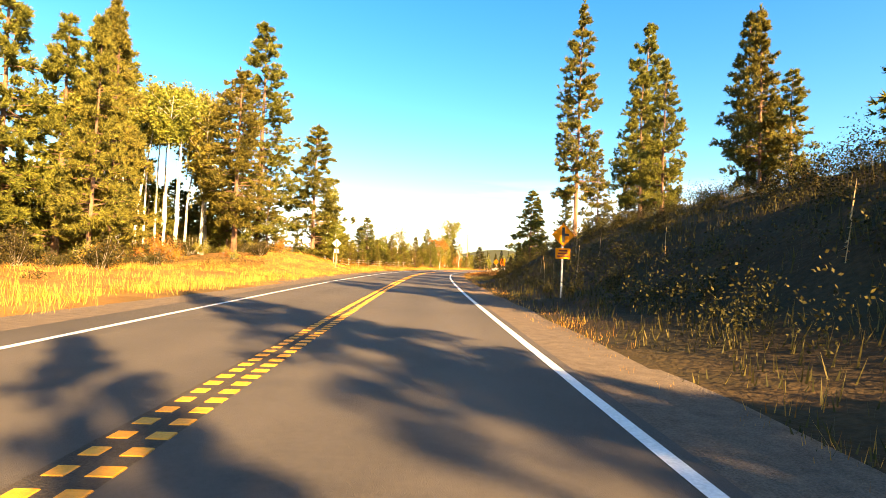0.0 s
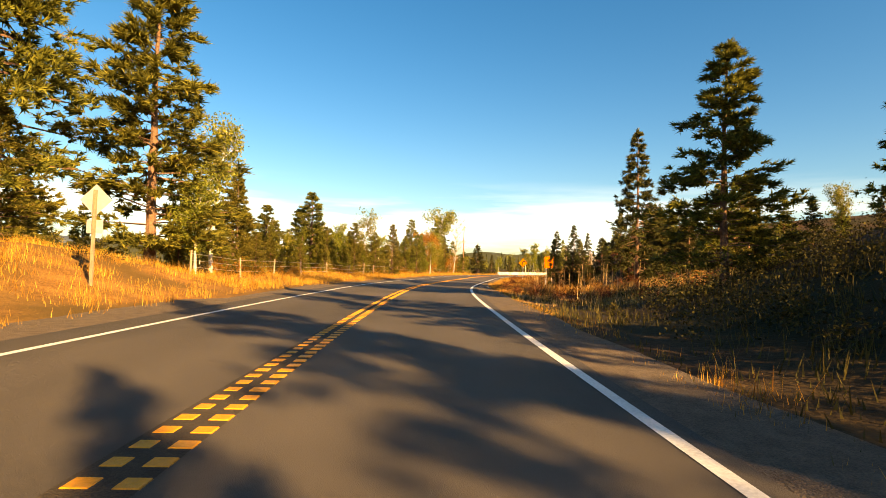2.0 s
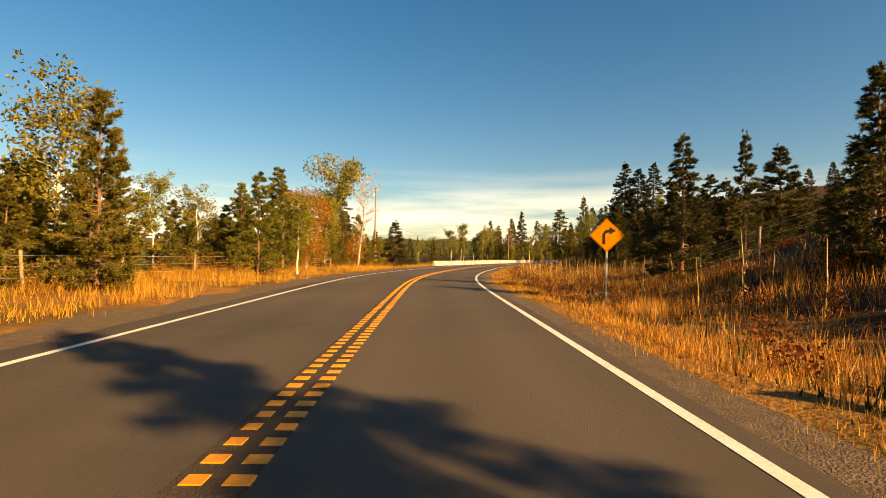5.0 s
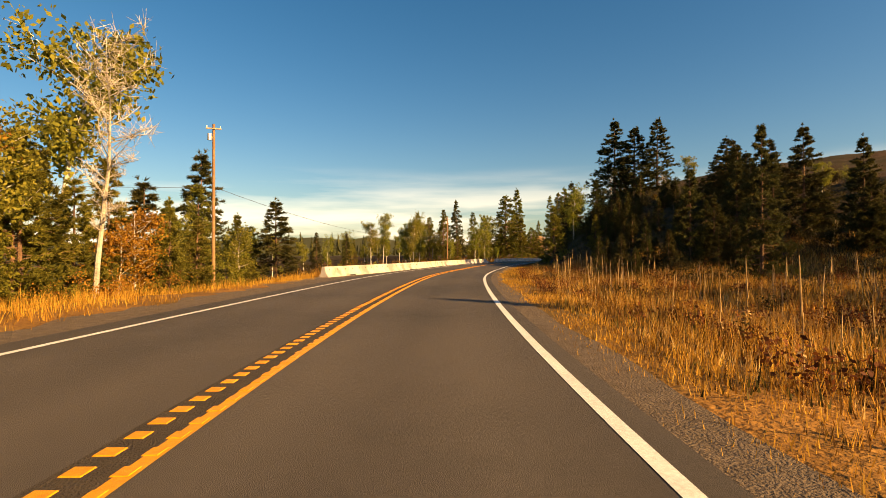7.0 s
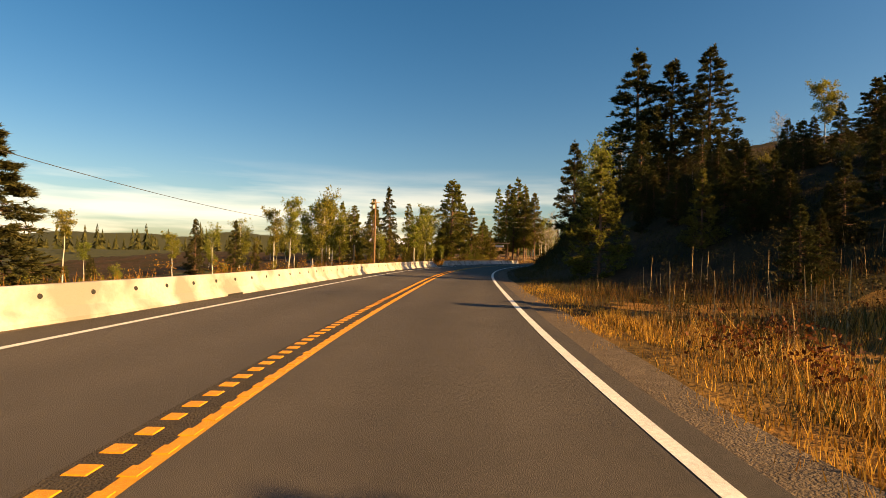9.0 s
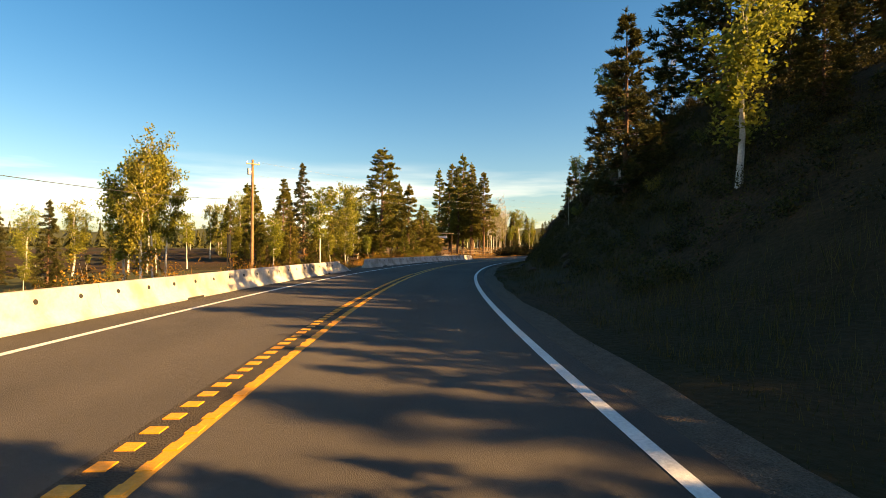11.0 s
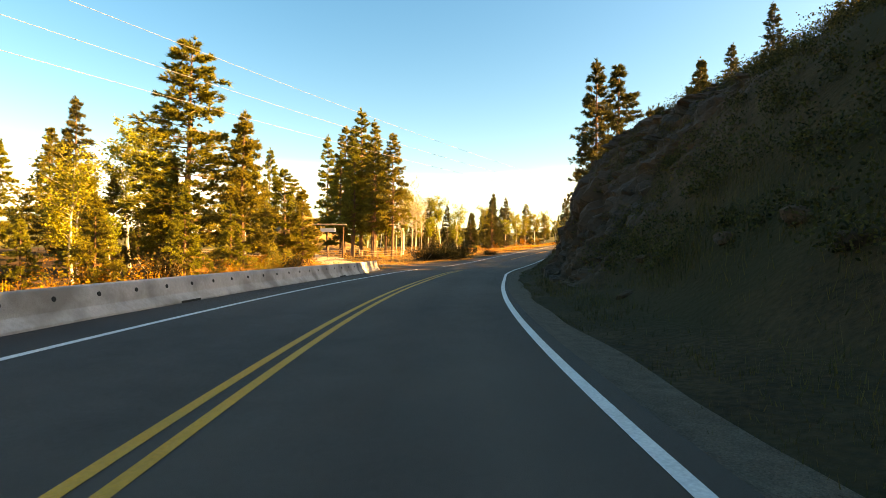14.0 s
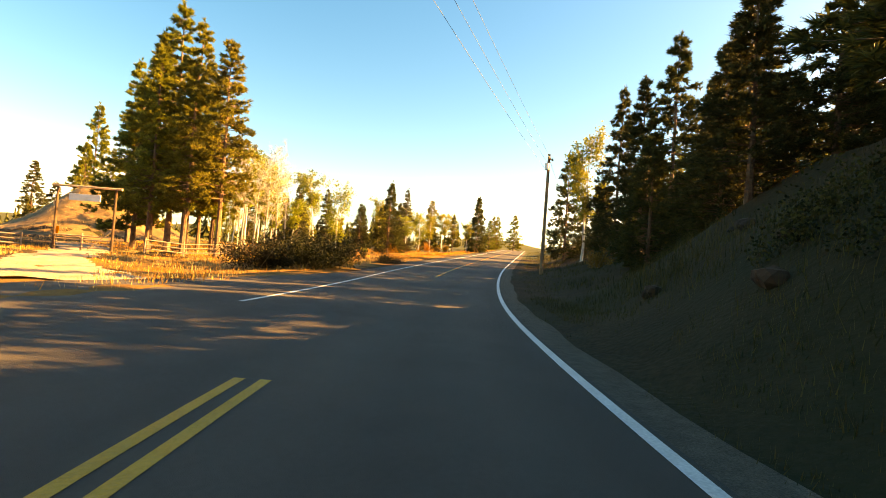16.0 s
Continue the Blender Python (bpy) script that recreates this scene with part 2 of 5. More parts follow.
# ---- road line in plan: place along it (s) and to its right (d) ----
def spine():
    pts = [(m.translation.x, m.translation.y) for t, m in PATH]
    pts = np.array(pts)
    s = np.r_[0, np.cumsum(np.hypot(*np.diff(pts, axis=0).T))]
    fine = np.arange(0, s[-1], 1.0)
    xy = np.stack([np.interp(fine, s, pts[:, k]) for k in (0, 1)], 1)
    pad = 14
    grown = np.vstack([xy[0] + (xy[0] - xy[6]) / 6 * k for k in range(pad, 0, -1)] + [xy] + [xy[-1] + (xy[-1] - xy[-7]) / 6 * k for k in range(1, pad + 1)])
    kern = np.hanning(2 * pad + 3)[1:-1]
    kern /= kern.sum()
    xy = np.stack([np.convolve(grown[:, k], kern, "valid") for k in (0, 1)], 1)
    way = np.degrees(np.arctan2(*(xy[4] - xy[0])))
    before = [xy[0] - np.array((math.sin(radians(way)), math.cos(radians(way)))) * k for k in range(120, 0, -1)]
    way = float(np.degrees(np.arctan2(*(xy[-1] - xy[-8])))) + 2.5
    after, p = [], xy[-1]
    for k in range(320):
        way += 0.45 * max(0.0, 1 - k / 55.0)
        p = p + np.array((math.sin(radians(way)), math.cos(radians(way))))
        after.append(p)
    line = np.vstack([before, xy, after])
    ahead = np.gradient(line, axis=0)
    ahead /= np.hypot(*ahead.T)[:, None]
    right = np.stack([ahead[:, 1], -ahead[:, 0]], 1)
    # the car keeps 1.4 to 1.95 m to the right of the yellow line
    place = np.arange(len(line)) - 120.0
    keep = np.interp(place, (0, 29, 59, 70, 111, 140, 187, 206, 226, 238, 250), (1.82, 1.70, 1.42, 1.70, 2.03, 1.88, 1.84, 1.88, 1.86, 1.64, 1.56))
    keep = np.convolve(np.pad(keep, 8, mode="edge"), np.ones(17) / 17, "valid")
    return line - right * keep[:, None], ahead, right


LINE, AHEAD, RIGHT = spine()
S0 = -120.0


def road_z(s):
    u = np.clip(np.asarray(s, float) - 252.0, 0, None)
    z = np.where(u < 15, 0.0015 * u * u, 0.3375 + 0.045 * (u - 15))
    return np.where(u > 160, 6.8625 + 6 * (1 - np.exp(-(u - 160) * 0.0075)), z)


def plan(s, d):
    k = np.asarray(s, float) - S0
    idx = np.arange(len(LINE))
    x = np.interp(k, idx, LINE[:, 0]) + np.interp(k, idx, RIGHT[:, 0]) * d
    y = np.interp(k, idx, LINE[:, 1]) + np.interp(k, idx, RIGHT[:, 1]) * d
    return x, y


def along(x, y):
    """The place along the road and to its right of points of the plan."""
    x, y = np.atleast_1d(np.asarray(x, float)), np.atleast_1d(np.asarray(y, float))
    s, d = np.empty(len(x)), np.empty(len(x))
    for a in range(0, len(x), 4000):
        dx, dy = x[a:a + 4000, None] - LINE[None, ::2, 0], y[a:a + 4000, None] - LINE[None, ::2, 1]
        k = np.argmin(dx * dx + dy * dy, 1) * 2
        ddx, ddy = x[a:a + 4000] - LINE[k, 0], y[a:a + 4000] - LINE[k, 1]
        s[a:a + 4000] = S0 + k + np.clip(ddx * AHEAD[k, 0] + ddy * AHEAD[k, 1], -1, 1)
        side = ddx * RIGHT[k, 0] + ddy * RIGHT[k, 1]
        d[a:a + 4000] = side
    return s, d


# ---- the lie of the land: heights across the road at stations along it ----
D_RIGHT = (4.6, 6, 8, 11, 15, 20, 30, 45, 80)
LAND_RIGHT = {
    -120: (0, .1, .6, 3.0, 4.8, 5.6, 6.5, 8, 10), 0: (0, .1, .6, 3.0, 4.8, 5.6, 6.5, 8, 10),
    40: (0, 0, .4, 2.7, 4.5, 5.5, 6.5, 8, 10), 55: (0, -.2, -.2, .5, 2.2, 3.5, 4.5, 6, 8),
    64: (0, -.2, -.3, -.2, .3, 1, 2, 4, 7), 84: (0, -.2, -.3, .2, 1.7, 2.8, 3.6, 5, 8),
    95: (0, -.2, -.1, 1.0, 3.0, 3.5, 3.9, 5, 8), 108: (0, -.2, -.3, -.2, .6, 1.6, 3, 5, 9),
    118: (0, -.2, -.3, -.3, -.2, 0, 1.5, 5, 10), 145: (0, -.2, -.3, -.3, -.2, .2, 2.4, 5, 9)}
LAND_RIGHT.update({
    160: (0, -.1, -.2, -.1, .5, 2.4, 6, 9, 12), 175: (0, 0, .3, 1.6, 4.2, 6.0, 8, 10, 13),
    190: (0, .2, 1.2, 4.2, 7.2, 8.8, 10.5, 12.5, 15), 206: (0, .2, 1.8, 5.8, 9.8, 11.6, 13.5, 15, 17),
    214: (0, .2, 2.0, 6.2, 9.0, 11, 13, 15, 17), 230: (0, .2, 2.7, 6.7, 9.4, 11.2, 13, 15, 17), 238: (0, .5, 5.9, 8.0, 9.7, 11.2, 13, 15, 17),
    241: (0, .3, 3.2, 5.8, 8.0, 9.6, 12, 14, 17), 247: (0, 1.2, 3.0, 5.0, 7.2, 8.8, 11, 13, 16), 256: (0, .1, 2.0, 4.4, 5.8, 7, 10, 13, 16),
    263: (0, -.1, .5, 1.6, 3.2, 5.0, 8, 10, 13), 274: (0, -.1, .3, 1.3, 3.0, 5.0, 8, 10, 13), 520: (0, 0, .4, 1, 2, 4, 7, 10, 14)})
D_LEFT = (4.6, 7, 9, 12, 15, 20, 30, 50, 100)
LAND_LEFT = {
    -120: (0, 0, .2, .4, .5, .5, .5, 1, 3), 25: (0, 0, .1, .3, .3, .2, .2, .6, 2), 35: (0, 0, .15, .4, .4, .2, .1, .4, 1), 42: (0, 0, .3, .9, 1, .6, .3, .2, .5),
    48: (0, 0, .5, 1.4, 1.5, 1.3, .8, 0, 0), 53: (0, 0, .6, 1.7, 1.8, 1.4, .5, 0, -.5), 58: (0, 0, .4, 1.3, 1.5, 1.1, 0, -.5, -1), 64: (0, 0, .05, .4, .4, .1, -.5, -1, -2), 100: (0, 0, 0, .1, 0, -.2, -1, -3, -6),
    125: (0, 0, .1, 0, -.5, -1.5, -4, -7, -10), 145: (0, -.05, -.6, -2, -3, -4.5, -7, -10, -12),
    200: (0, -.05, -.6, -1.5, -2.2, -3, -4, -6, -9), 252: (0, 0, -.2, -.3, -.3, -.25, -.2, .3, 1),
    285: (0, -.1, -.3, -.5, -.6, -.7, -.8, -.4, 1), 520: (0, 0, 0, .2, .5, 1, 1.5, 3, 5)}


def across(table, spots, s, d):
    keys = np.array(sorted(table), float)
    grid = np.array([table[int(k)] for k in keys], float)
    cols = np.stack([np.interp(s, keys, grid[:, j]) for j in range(len(spots))], 1)
    spots = np.array(spots, float)
    k = np.clip(np.searchsorted(spots, d) - 1, 0, len(spots) - 2)
    w = np.clip((d - spots[k]) / (spots[k + 1] - spots[k]), 0, 1)
    rows = np.arange(len(d))
    return cols[rows, k] * (1 - w) + cols[rows, k + 1] * w


def verge(s):
    """Where the gravel ends beside the right lane."""
    return np.interp(s, (62, 76), (4.95, 4.15)) + 0.10 * np.sin(np.asarray(s) * 0.9) * np.cos(np.asarray(s) * 0.37 + 1)


def land(x, y, rough=True):
    x, y = np.atleast_1d(np.asarray(x, float)), np.atleast_1d(np.asarray(y, float))
    s, d = along(x, y)
    z = np.where(d > 0, across(LAND_RIGHT, D_RIGHT, s, np.abs(d)), across(LAND_LEFT, D_LEFT, s, np.abs(d)))
    r = np.hypot(x - 40, y - 120)
    away = np.clip((r - 190) / 160, 0, 1)
    z = z * (1 - 0.5 * away) + road_z(s) * np.clip(1 - (np.abs(d) - 25) / 60, 0, 1)
    z += 7.8 * np.exp(-((x - 119.5) ** 2 + (y - 297) ** 2) / 62.0) + 1.5 * np.exp(-((x - 113) ** 2 + (y - 291) ** 2) / 30.0)
    wave = 0.10 * np.sin(x * 0.9 + 1.3 * np.sin(y * 0.45)) * np.cos(y * 0.8 + x * 0.31) + 0.06 * np.sin(x * 2.3 + y * 1.7)
    z += wave * np.clip((np.abs(d) - 6.0) / 4, 0, 1) * (1 if rough else 0)
    hills = 16 * np.sin(x * 0.0043 + 1.0) * np.cos(y * 0.0037 + 0.4) + 9 * np.sin(x * 0.011 + y * 0.007) + 4 * np.sin(y * 0.021 - x * 0.013)
    z += (hills + 6) * np.clip((r - 330) / 500, 0, 1.6)
    # the bed under the pavement and a low lip beside it
    z = np.where((d > 0) & (d < verge(s) + 0.5), np.minimum(z, road_z(s) - 0.05), z)
    return np.where((d > -5.7) & (d < verge(s) - 0.05), np.minimum(z, road_z(s) - 0.07), z)


def link(name, verts, faces, material, smooth=False):
    me = bpy.data.meshes.new(name)
    me.from_pydata([tuple(v) for v in verts], [], [tuple(f) for f in faces])
    me.materials.append(material)
    if smooth:
        me.polygons.foreach_set("use_smooth", [True] * len(me.polygons))
    me.update()
    return new(name, me)


def ground_axis(lo, hi, step, reach):
    inner = list(np.arange(lo, hi + step / 2, step))
    out, gap = [], step
    v = inner[-1]
    while v < reach:
        gap *= 1.16
        v += gap
        out.append(v)
    back, gap, v = [], step, inner[0]
    while v > -reach:
        gap *= 1.16
        v -= gap
        back.append(v)
    return np.array(back[::-1] + inner + out)


def build_ground():
    gx, gy = ground_axis(-38, 146, 0.9, 4200), ground_axis(-25, 298, 0.9, 4200)
    xx, yy = np.meshgrid(gx, gy)
    zz = land(xx.ravel(), yy.ravel())
    verts = np.stack([xx.ravel(), yy.ravel(), zz], 1).tolist()
    w, h = len(gx), len(gy)
    i, j = np.meshgrid(np.arange(w - 1), np.arange(h - 1))
    a = (j * w + i).ravel()
    faces = np.stack([a, a + 1, a + w + 1, a + w], 1).tolist()
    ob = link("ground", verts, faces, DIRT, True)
    ob.data.materials.append(FOREST)
    s_at, d_at = along(xx.ravel(), yy.ravel())
    d_at = d_at.reshape(xx.shape)
    far = (np.hypot(xx - 40, yy - 120) > 200 + 40 * np.sin(xx * 0.03) * np.cos(yy * 0.023)) | (d_at < -30 - 8 * np.sin(yy * 0.1)) & (yy < 245 + 14 * np.sin(xx * 0.07)) & (yy > 60 + 18 * np.sin(xx * 0.05) + 9 * np.sin(xx * 0.13))
    ob.data.materials.append(BARE_EARTH)
    ob.data.materials.append(TURF)
    s_at = s_at.reshape(xx.shape)
    ragged = 2.5 * np.sin(xx * 0.55 + 1.4 * np.sin(yy * 0.4)) * np.cos(yy * 0.47)
    straw = (d_at < -5) & (d_at > -22 + ragged) & (s_at > -30) & (s_at < 330) | (d_at > 2.5) & (d_at < np.where((s_at > 74) & (s_at < 107), 8.5, 19 + 2 * ragged)) & (s_at > 57 + ragged) & (s_at < 160 + ragged)
    kind = np.where(np.hypot(xx - 118, yy - 295) < 13 + 2 * np.sin(xx * 0.8 + yy), 2, np.where(straw & (np.hypot(xx - 40, yy - 120) < 230), 3, far.astype(int)))
    ob.data.polygons.foreach_set("material_index", kind[:-1, :-1].ravel().astype(int).tolist())
    tagged(ob, "dry grassy verge, banks and hillside soil", "ground", kind="structure")


def ribbon(name, s_from, s_to, left, right, lift, material, step=1.0, thick=0.0, cols=1):
    """A strip that follows the road between two distances from its middle."""
    s = np.arange(s_from, s_to + step / 2, step)
    verts, faces = [], []
    for q in s:
        z = float(road_z(q)) + lift
        lo, hi = (left(q) if callable(left) else left), (right(q) if callable(right) else right)
        offs = np.linspace(lo, hi, cols + 1)
        for o in offs:
            x, y = plan(q, o)
            verts.append((float(x), float(y), z))
    n = cols + 1
    for k in range(len(s) - 1):
        for c in range(cols):
            a = k * n + c
            faces.append((a, a + 1, a + n + 1, a + n))
    if thick:
        base = len(verts)
        verts += [(x, y, z - thick) for x, y, z in verts]
        for k in range(len(s) - 1):
            for c, flip in ((0, 1), (n - 1, 0)):
                a, b = k * n + c, (k + 1) * n + c
                f = (a, b, b + base, a + base)
                faces.append(f[::-1] if flip else f)
    ob = link(name, verts, faces, material)
    share = np.tile(np.linspace(0, 1, n), len(verts) // n)
    ob.data.attributes.new("across", 'FLOAT', 'POINT').data.foreach_set("value", share.tolist())
    return ob


def right_edge(s):
    """Where the right edge line runs; the lane narrows a little in the bend."""
    return float(np.interp(s, (0, 50, 68, 100, 185, 200, 217, 235), (3.52, 3.46, 3.28, 3.24, 3.20, 3.15, 3.25, 3.42)))


def left_edge(s):
    return -float(np.interp(s, (0, 29, 59, 80, 111, 130, 150, 187, 222), (3.22, 3.62, 3.38, 3.6, 3.85, 3.6, 3.48, 3.25, 3.0)))


def asphalt_edge(s):
    """Where the asphalt ends beside the right lane."""
    return float(np.interp(s, (56, 76), (3.72, 3.55)))


build_ground()
road = tagged(ribbon("road", -118, 470, -4.35, asphalt_edge, 0.0, wheel_worn(ASPHALT), 1.0, 0.12, 24), "two-lane grey asphalt road, worn and sunlit", "road", kind="structure")
tagged(ribbon("shoulder_right", -118, 470, asphalt_edge, lambda s: float(verge(s)), -0.03, GRAVEL, 1.0, 0.12, 2), "grey gravel shoulder beside the asphalt", "shoulder", kind="structure")
tagged(ribbon("shoulder_left", -118, 248, -6.6, -4.35, -0.03, GRAVEL, 1.0, 0.12, 3), "grey gravel shoulder beside the asphalt", "shoulder", kind="structure")
tagged(ribbon("edge_line_right", -118, 470, lambda s: right_edge(s) - 0.065, lambda s: right_edge(s) + 0.065, 0.005, WHITE_LINE), "white painted road edge line", "road marking", kind="structure")
tagged(ribbon("edge_line_left", -118, 246.5, lambda s: left_edge(s) - 0.065, lambda s: left_edge(s) + 0.065, 0.005, WHITE_LINE), "white painted road edge line", "road marking", kind="structure")
tagged(ribbon("edge_line_beyond", 252.8, 470, lambda s: left_edge(s) - 0.065, lambda s: left_edge(s) + 0.065, 0.005, WHITE_LINE), "white painted road edge line", "road marking", kind="structure")
tagged(ribbon("centre_line_right", 112, 246, 0.07, 0.18, 0.005, YELLOW_LINE), "solid yellow painted centre line", "road marking", kind="structure")
tagged(ribbon("centre_line_left", 200, 246, -0.18, -0.07, 0.005, YELLOW_LINE), "solid yellow painted centre line", "road marking", kind="structure")
tagged(ribbon("centre_line_beyond", 269, 470, -0.06, 0.06, 0.005, YELLOW_LINE), "solid yellow painted centre line", "road marking", kind="structure")
tagged(ribbon("side_road_apron", 247.5, 272, lambda s: -4.5 - 4.2 * min(1.0, max(0.0, (268 - s) / 14)), -4.35, -0.004, ASPHALT, 1.0, 0.10, 4), "asphalt apron where a gravel drive meets the road", "road", kind="structure")


# ---- helpers for things ----
def thing(name, x, y, z, turn=0.0, label="", category="", group="", kind=""):
    ob = new(name)
    ob.empty_display_size = 0.3
    ob.matrix_world = pose(x, y, z, 0, 0, turn)
    return tagged(ob, label, category, group, kind)


def part(name, bm, material, parent, label=""):
    """Links a bmesh, or a mesh, as one mesh object under a thing or a part."""
    if isinstance(bm, bpy.types.Mesh):
        me = bm
    else:
        me = bpy.data.meshes.new(name)
        bm.to_mesh(me)
        bm.free()
        me.materials.append(material)
    ob = new(name, me)
    ob.parent = parent
    return tagged(ob, label)


def box(bm, lo, hi, bevel=0.0):
    made = bmesh.ops.create_cube(bm, size=1.0)["verts"]
    for v in made:
        v.co = Vector([lo[k] + (v.co[k] + 0.5) * (hi[k] - lo[k]) for k in range(3)])
    if bevel:
        edges = list({e for v in made for e in v.link_edges})
        bmesh.ops.bevel(bm, geom=edges, offset=bevel, segments=2, affect='EDGES', profile=0.5)


def rod(bm, a, b, r0, r1=None, sides=8):
    a, b = Vector(a), Vector(b)
    r1 = r0 if r1 is None else r1
    m = Matrix.Translation((a + b) / 2) @ (b - a).to_track_quat("Z", "Y").to_matrix().to_4x4()
    bmesh.ops.create_cone(bm, cap_ends=True, segments=sides, radius1=r0, radius2=r1, depth=(b - a).length, matrix=m)


def outline(bm, corners, depth, y=0.0):
    """A flat plate from corners in x and z, with thickness along y."""
    front = [bm.verts.new((x, y, z)) for x, z in corners]
    back = [bm.verts.new((x, y + depth, z)) for x, z in corners]
    bm.faces.new(front)
    bm.faces.new(back[::-1])
    n = len(corners)
    for k in range(n):
        bm.faces.new((front[k], back[k], back[(k + 1) % n], front[(k + 1) % n]))
    bmesh.ops.recalc_face_normals(bm, faces=bm.faces)


def lettering(name, text, size, x, y, z, material, parent):
    curve = bpy.data.curves.new(name, 'FONT')
    curve.body, curve.size, curve.align_x, curve.extrude = text, size, 'CENTER', 0.0015
    ob = bpy.data.objects.new(name, curve)
    me = bpy.data.meshes.new_from_object(ob)
    bpy.data.objects.remove(ob)
    me.materials.append(material)
    made = new(name, me)
    made.parent = parent
    made.matrix_local = pose(x, y, z, 90, 0, 0)
    return made


def height(x, y):
    return float(land(x, y)[0])


# ---- trees ----
def tube(verts, faces, a, b, ra, rb, sides=5):
    a, b = np.array(a, float), np.array(b, float)
    w = b - a
    w /= max(np.linalg.norm(w), 1e-6)
    u = np.cross(w, (0.3, 0.9, 0.2))
    u /= np.linalg.norm(u)
    v = np.cross(w, u)
    base = len(verts)
    for p, r in ((a, ra), (b, rb)):
        for k in range(sides):
            q = 2 * math.pi * k / sides
            verts.append(p + r * (math.cos(q) * u + math.sin(q) * v))
    for k in range(sides):
        n = (k + 1) % sides
        faces.append((base + k, base + n, base + sides + n, base + sides + k))


def stem(rng, verts, faces, tall, r, lean=0.0, sides=7, wobble=0.012):
    """A tapered trunk with a slight sweep; returns its axis as points."""
    n = 9
    turn = rng.uniform(0, 6.28)
    axis, off = [], np.zeros(2)
    for k in range(n + 1):
        t = k / n
        off = off + rng.normal(0, wobble * tall / 6, 2) * (k > 0)
        axis.append(np.array((off[0] + lean * tall * t * t * math.cos(turn), off[1] + lean * tall * t * t * math.sin(turn), tall * t)))
    for k in range(n):
        swell = 1.25 if k == 0 else 1.0
        tube(verts, faces, axis[k] - (0, 0, 0.35 if k == 0 else 0), axis[k + 1], r * (1 - 0.9 * k / n) * swell, r * (1 - 0.9 * (k + 1) / n), sides)
    return np.array(axis)


def on_axis(axis, z):
    return np.array([np.interp(z, axis[:, 2], axis[:, k]) for k in range(3)])


def blades(rng, at, way, count, size, width, spread):
    """Needles: slim triangles fanned round each tuft's direction."""
    p, w = np.repeat(at, count, 0), np.repeat(way, count, 0)
    n = len(p)
    w = w + rng.normal(0, spread, (n, 3))
    w /= np.linalg.norm(w, axis=1)[:, None]
    side = np.cross(w, rng.normal(0, 1, (n, 3)))
    side /= np.linalg.norm(side, axis=1)[:, None] + 1e-9
    long = size * rng.uniform(0.65, 1.25, n)[:, None]
    back = p - w * long * 0.25
    verts = np.stack([back + side * width * long, back - side * width * long, p + w * long], 1).reshape(-1, 3)
    k = np.arange(n)[:, None] * 3
    return verts, np.hstack([k, k + 1, k + 2])


def leaf_cloud(rng, at, count, size, spread):
    p = np.repeat(at, count, 0) + rng.normal(0, spread, (len(at) * count, 3))
    n = len(p)
    u = rng.normal(0, 1, (n, 3))
    u /= np.linalg.norm(u, axis=1)[:, None]
    v = np.cross(u, rng.normal(0, 1, (n, 3)))
    v /= np.linalg.norm(v, axis=1)[:, None] + 1e-9
    s = size * rng.uniform(0.6, 1.3, n)[:, None]
    verts = np.stack([p - u * s, p + v * s * 0.6, p + u * s, p - v * s * 0.6], 1).reshape(-1, 3)
    k = np.arange(n)[:, None] * 4
    return verts, np.hstack([k, k + 1, k + 2, k + 3])


def mesh_of(name, verts, faces, material):
    me = bpy.data.meshes.new(name)
    me.from_pydata([tuple(map(float, v)) for v in verts], [], [tuple(map(int, f)) for f in faces])
    me.materials.append(material)
    me.update()
    return me


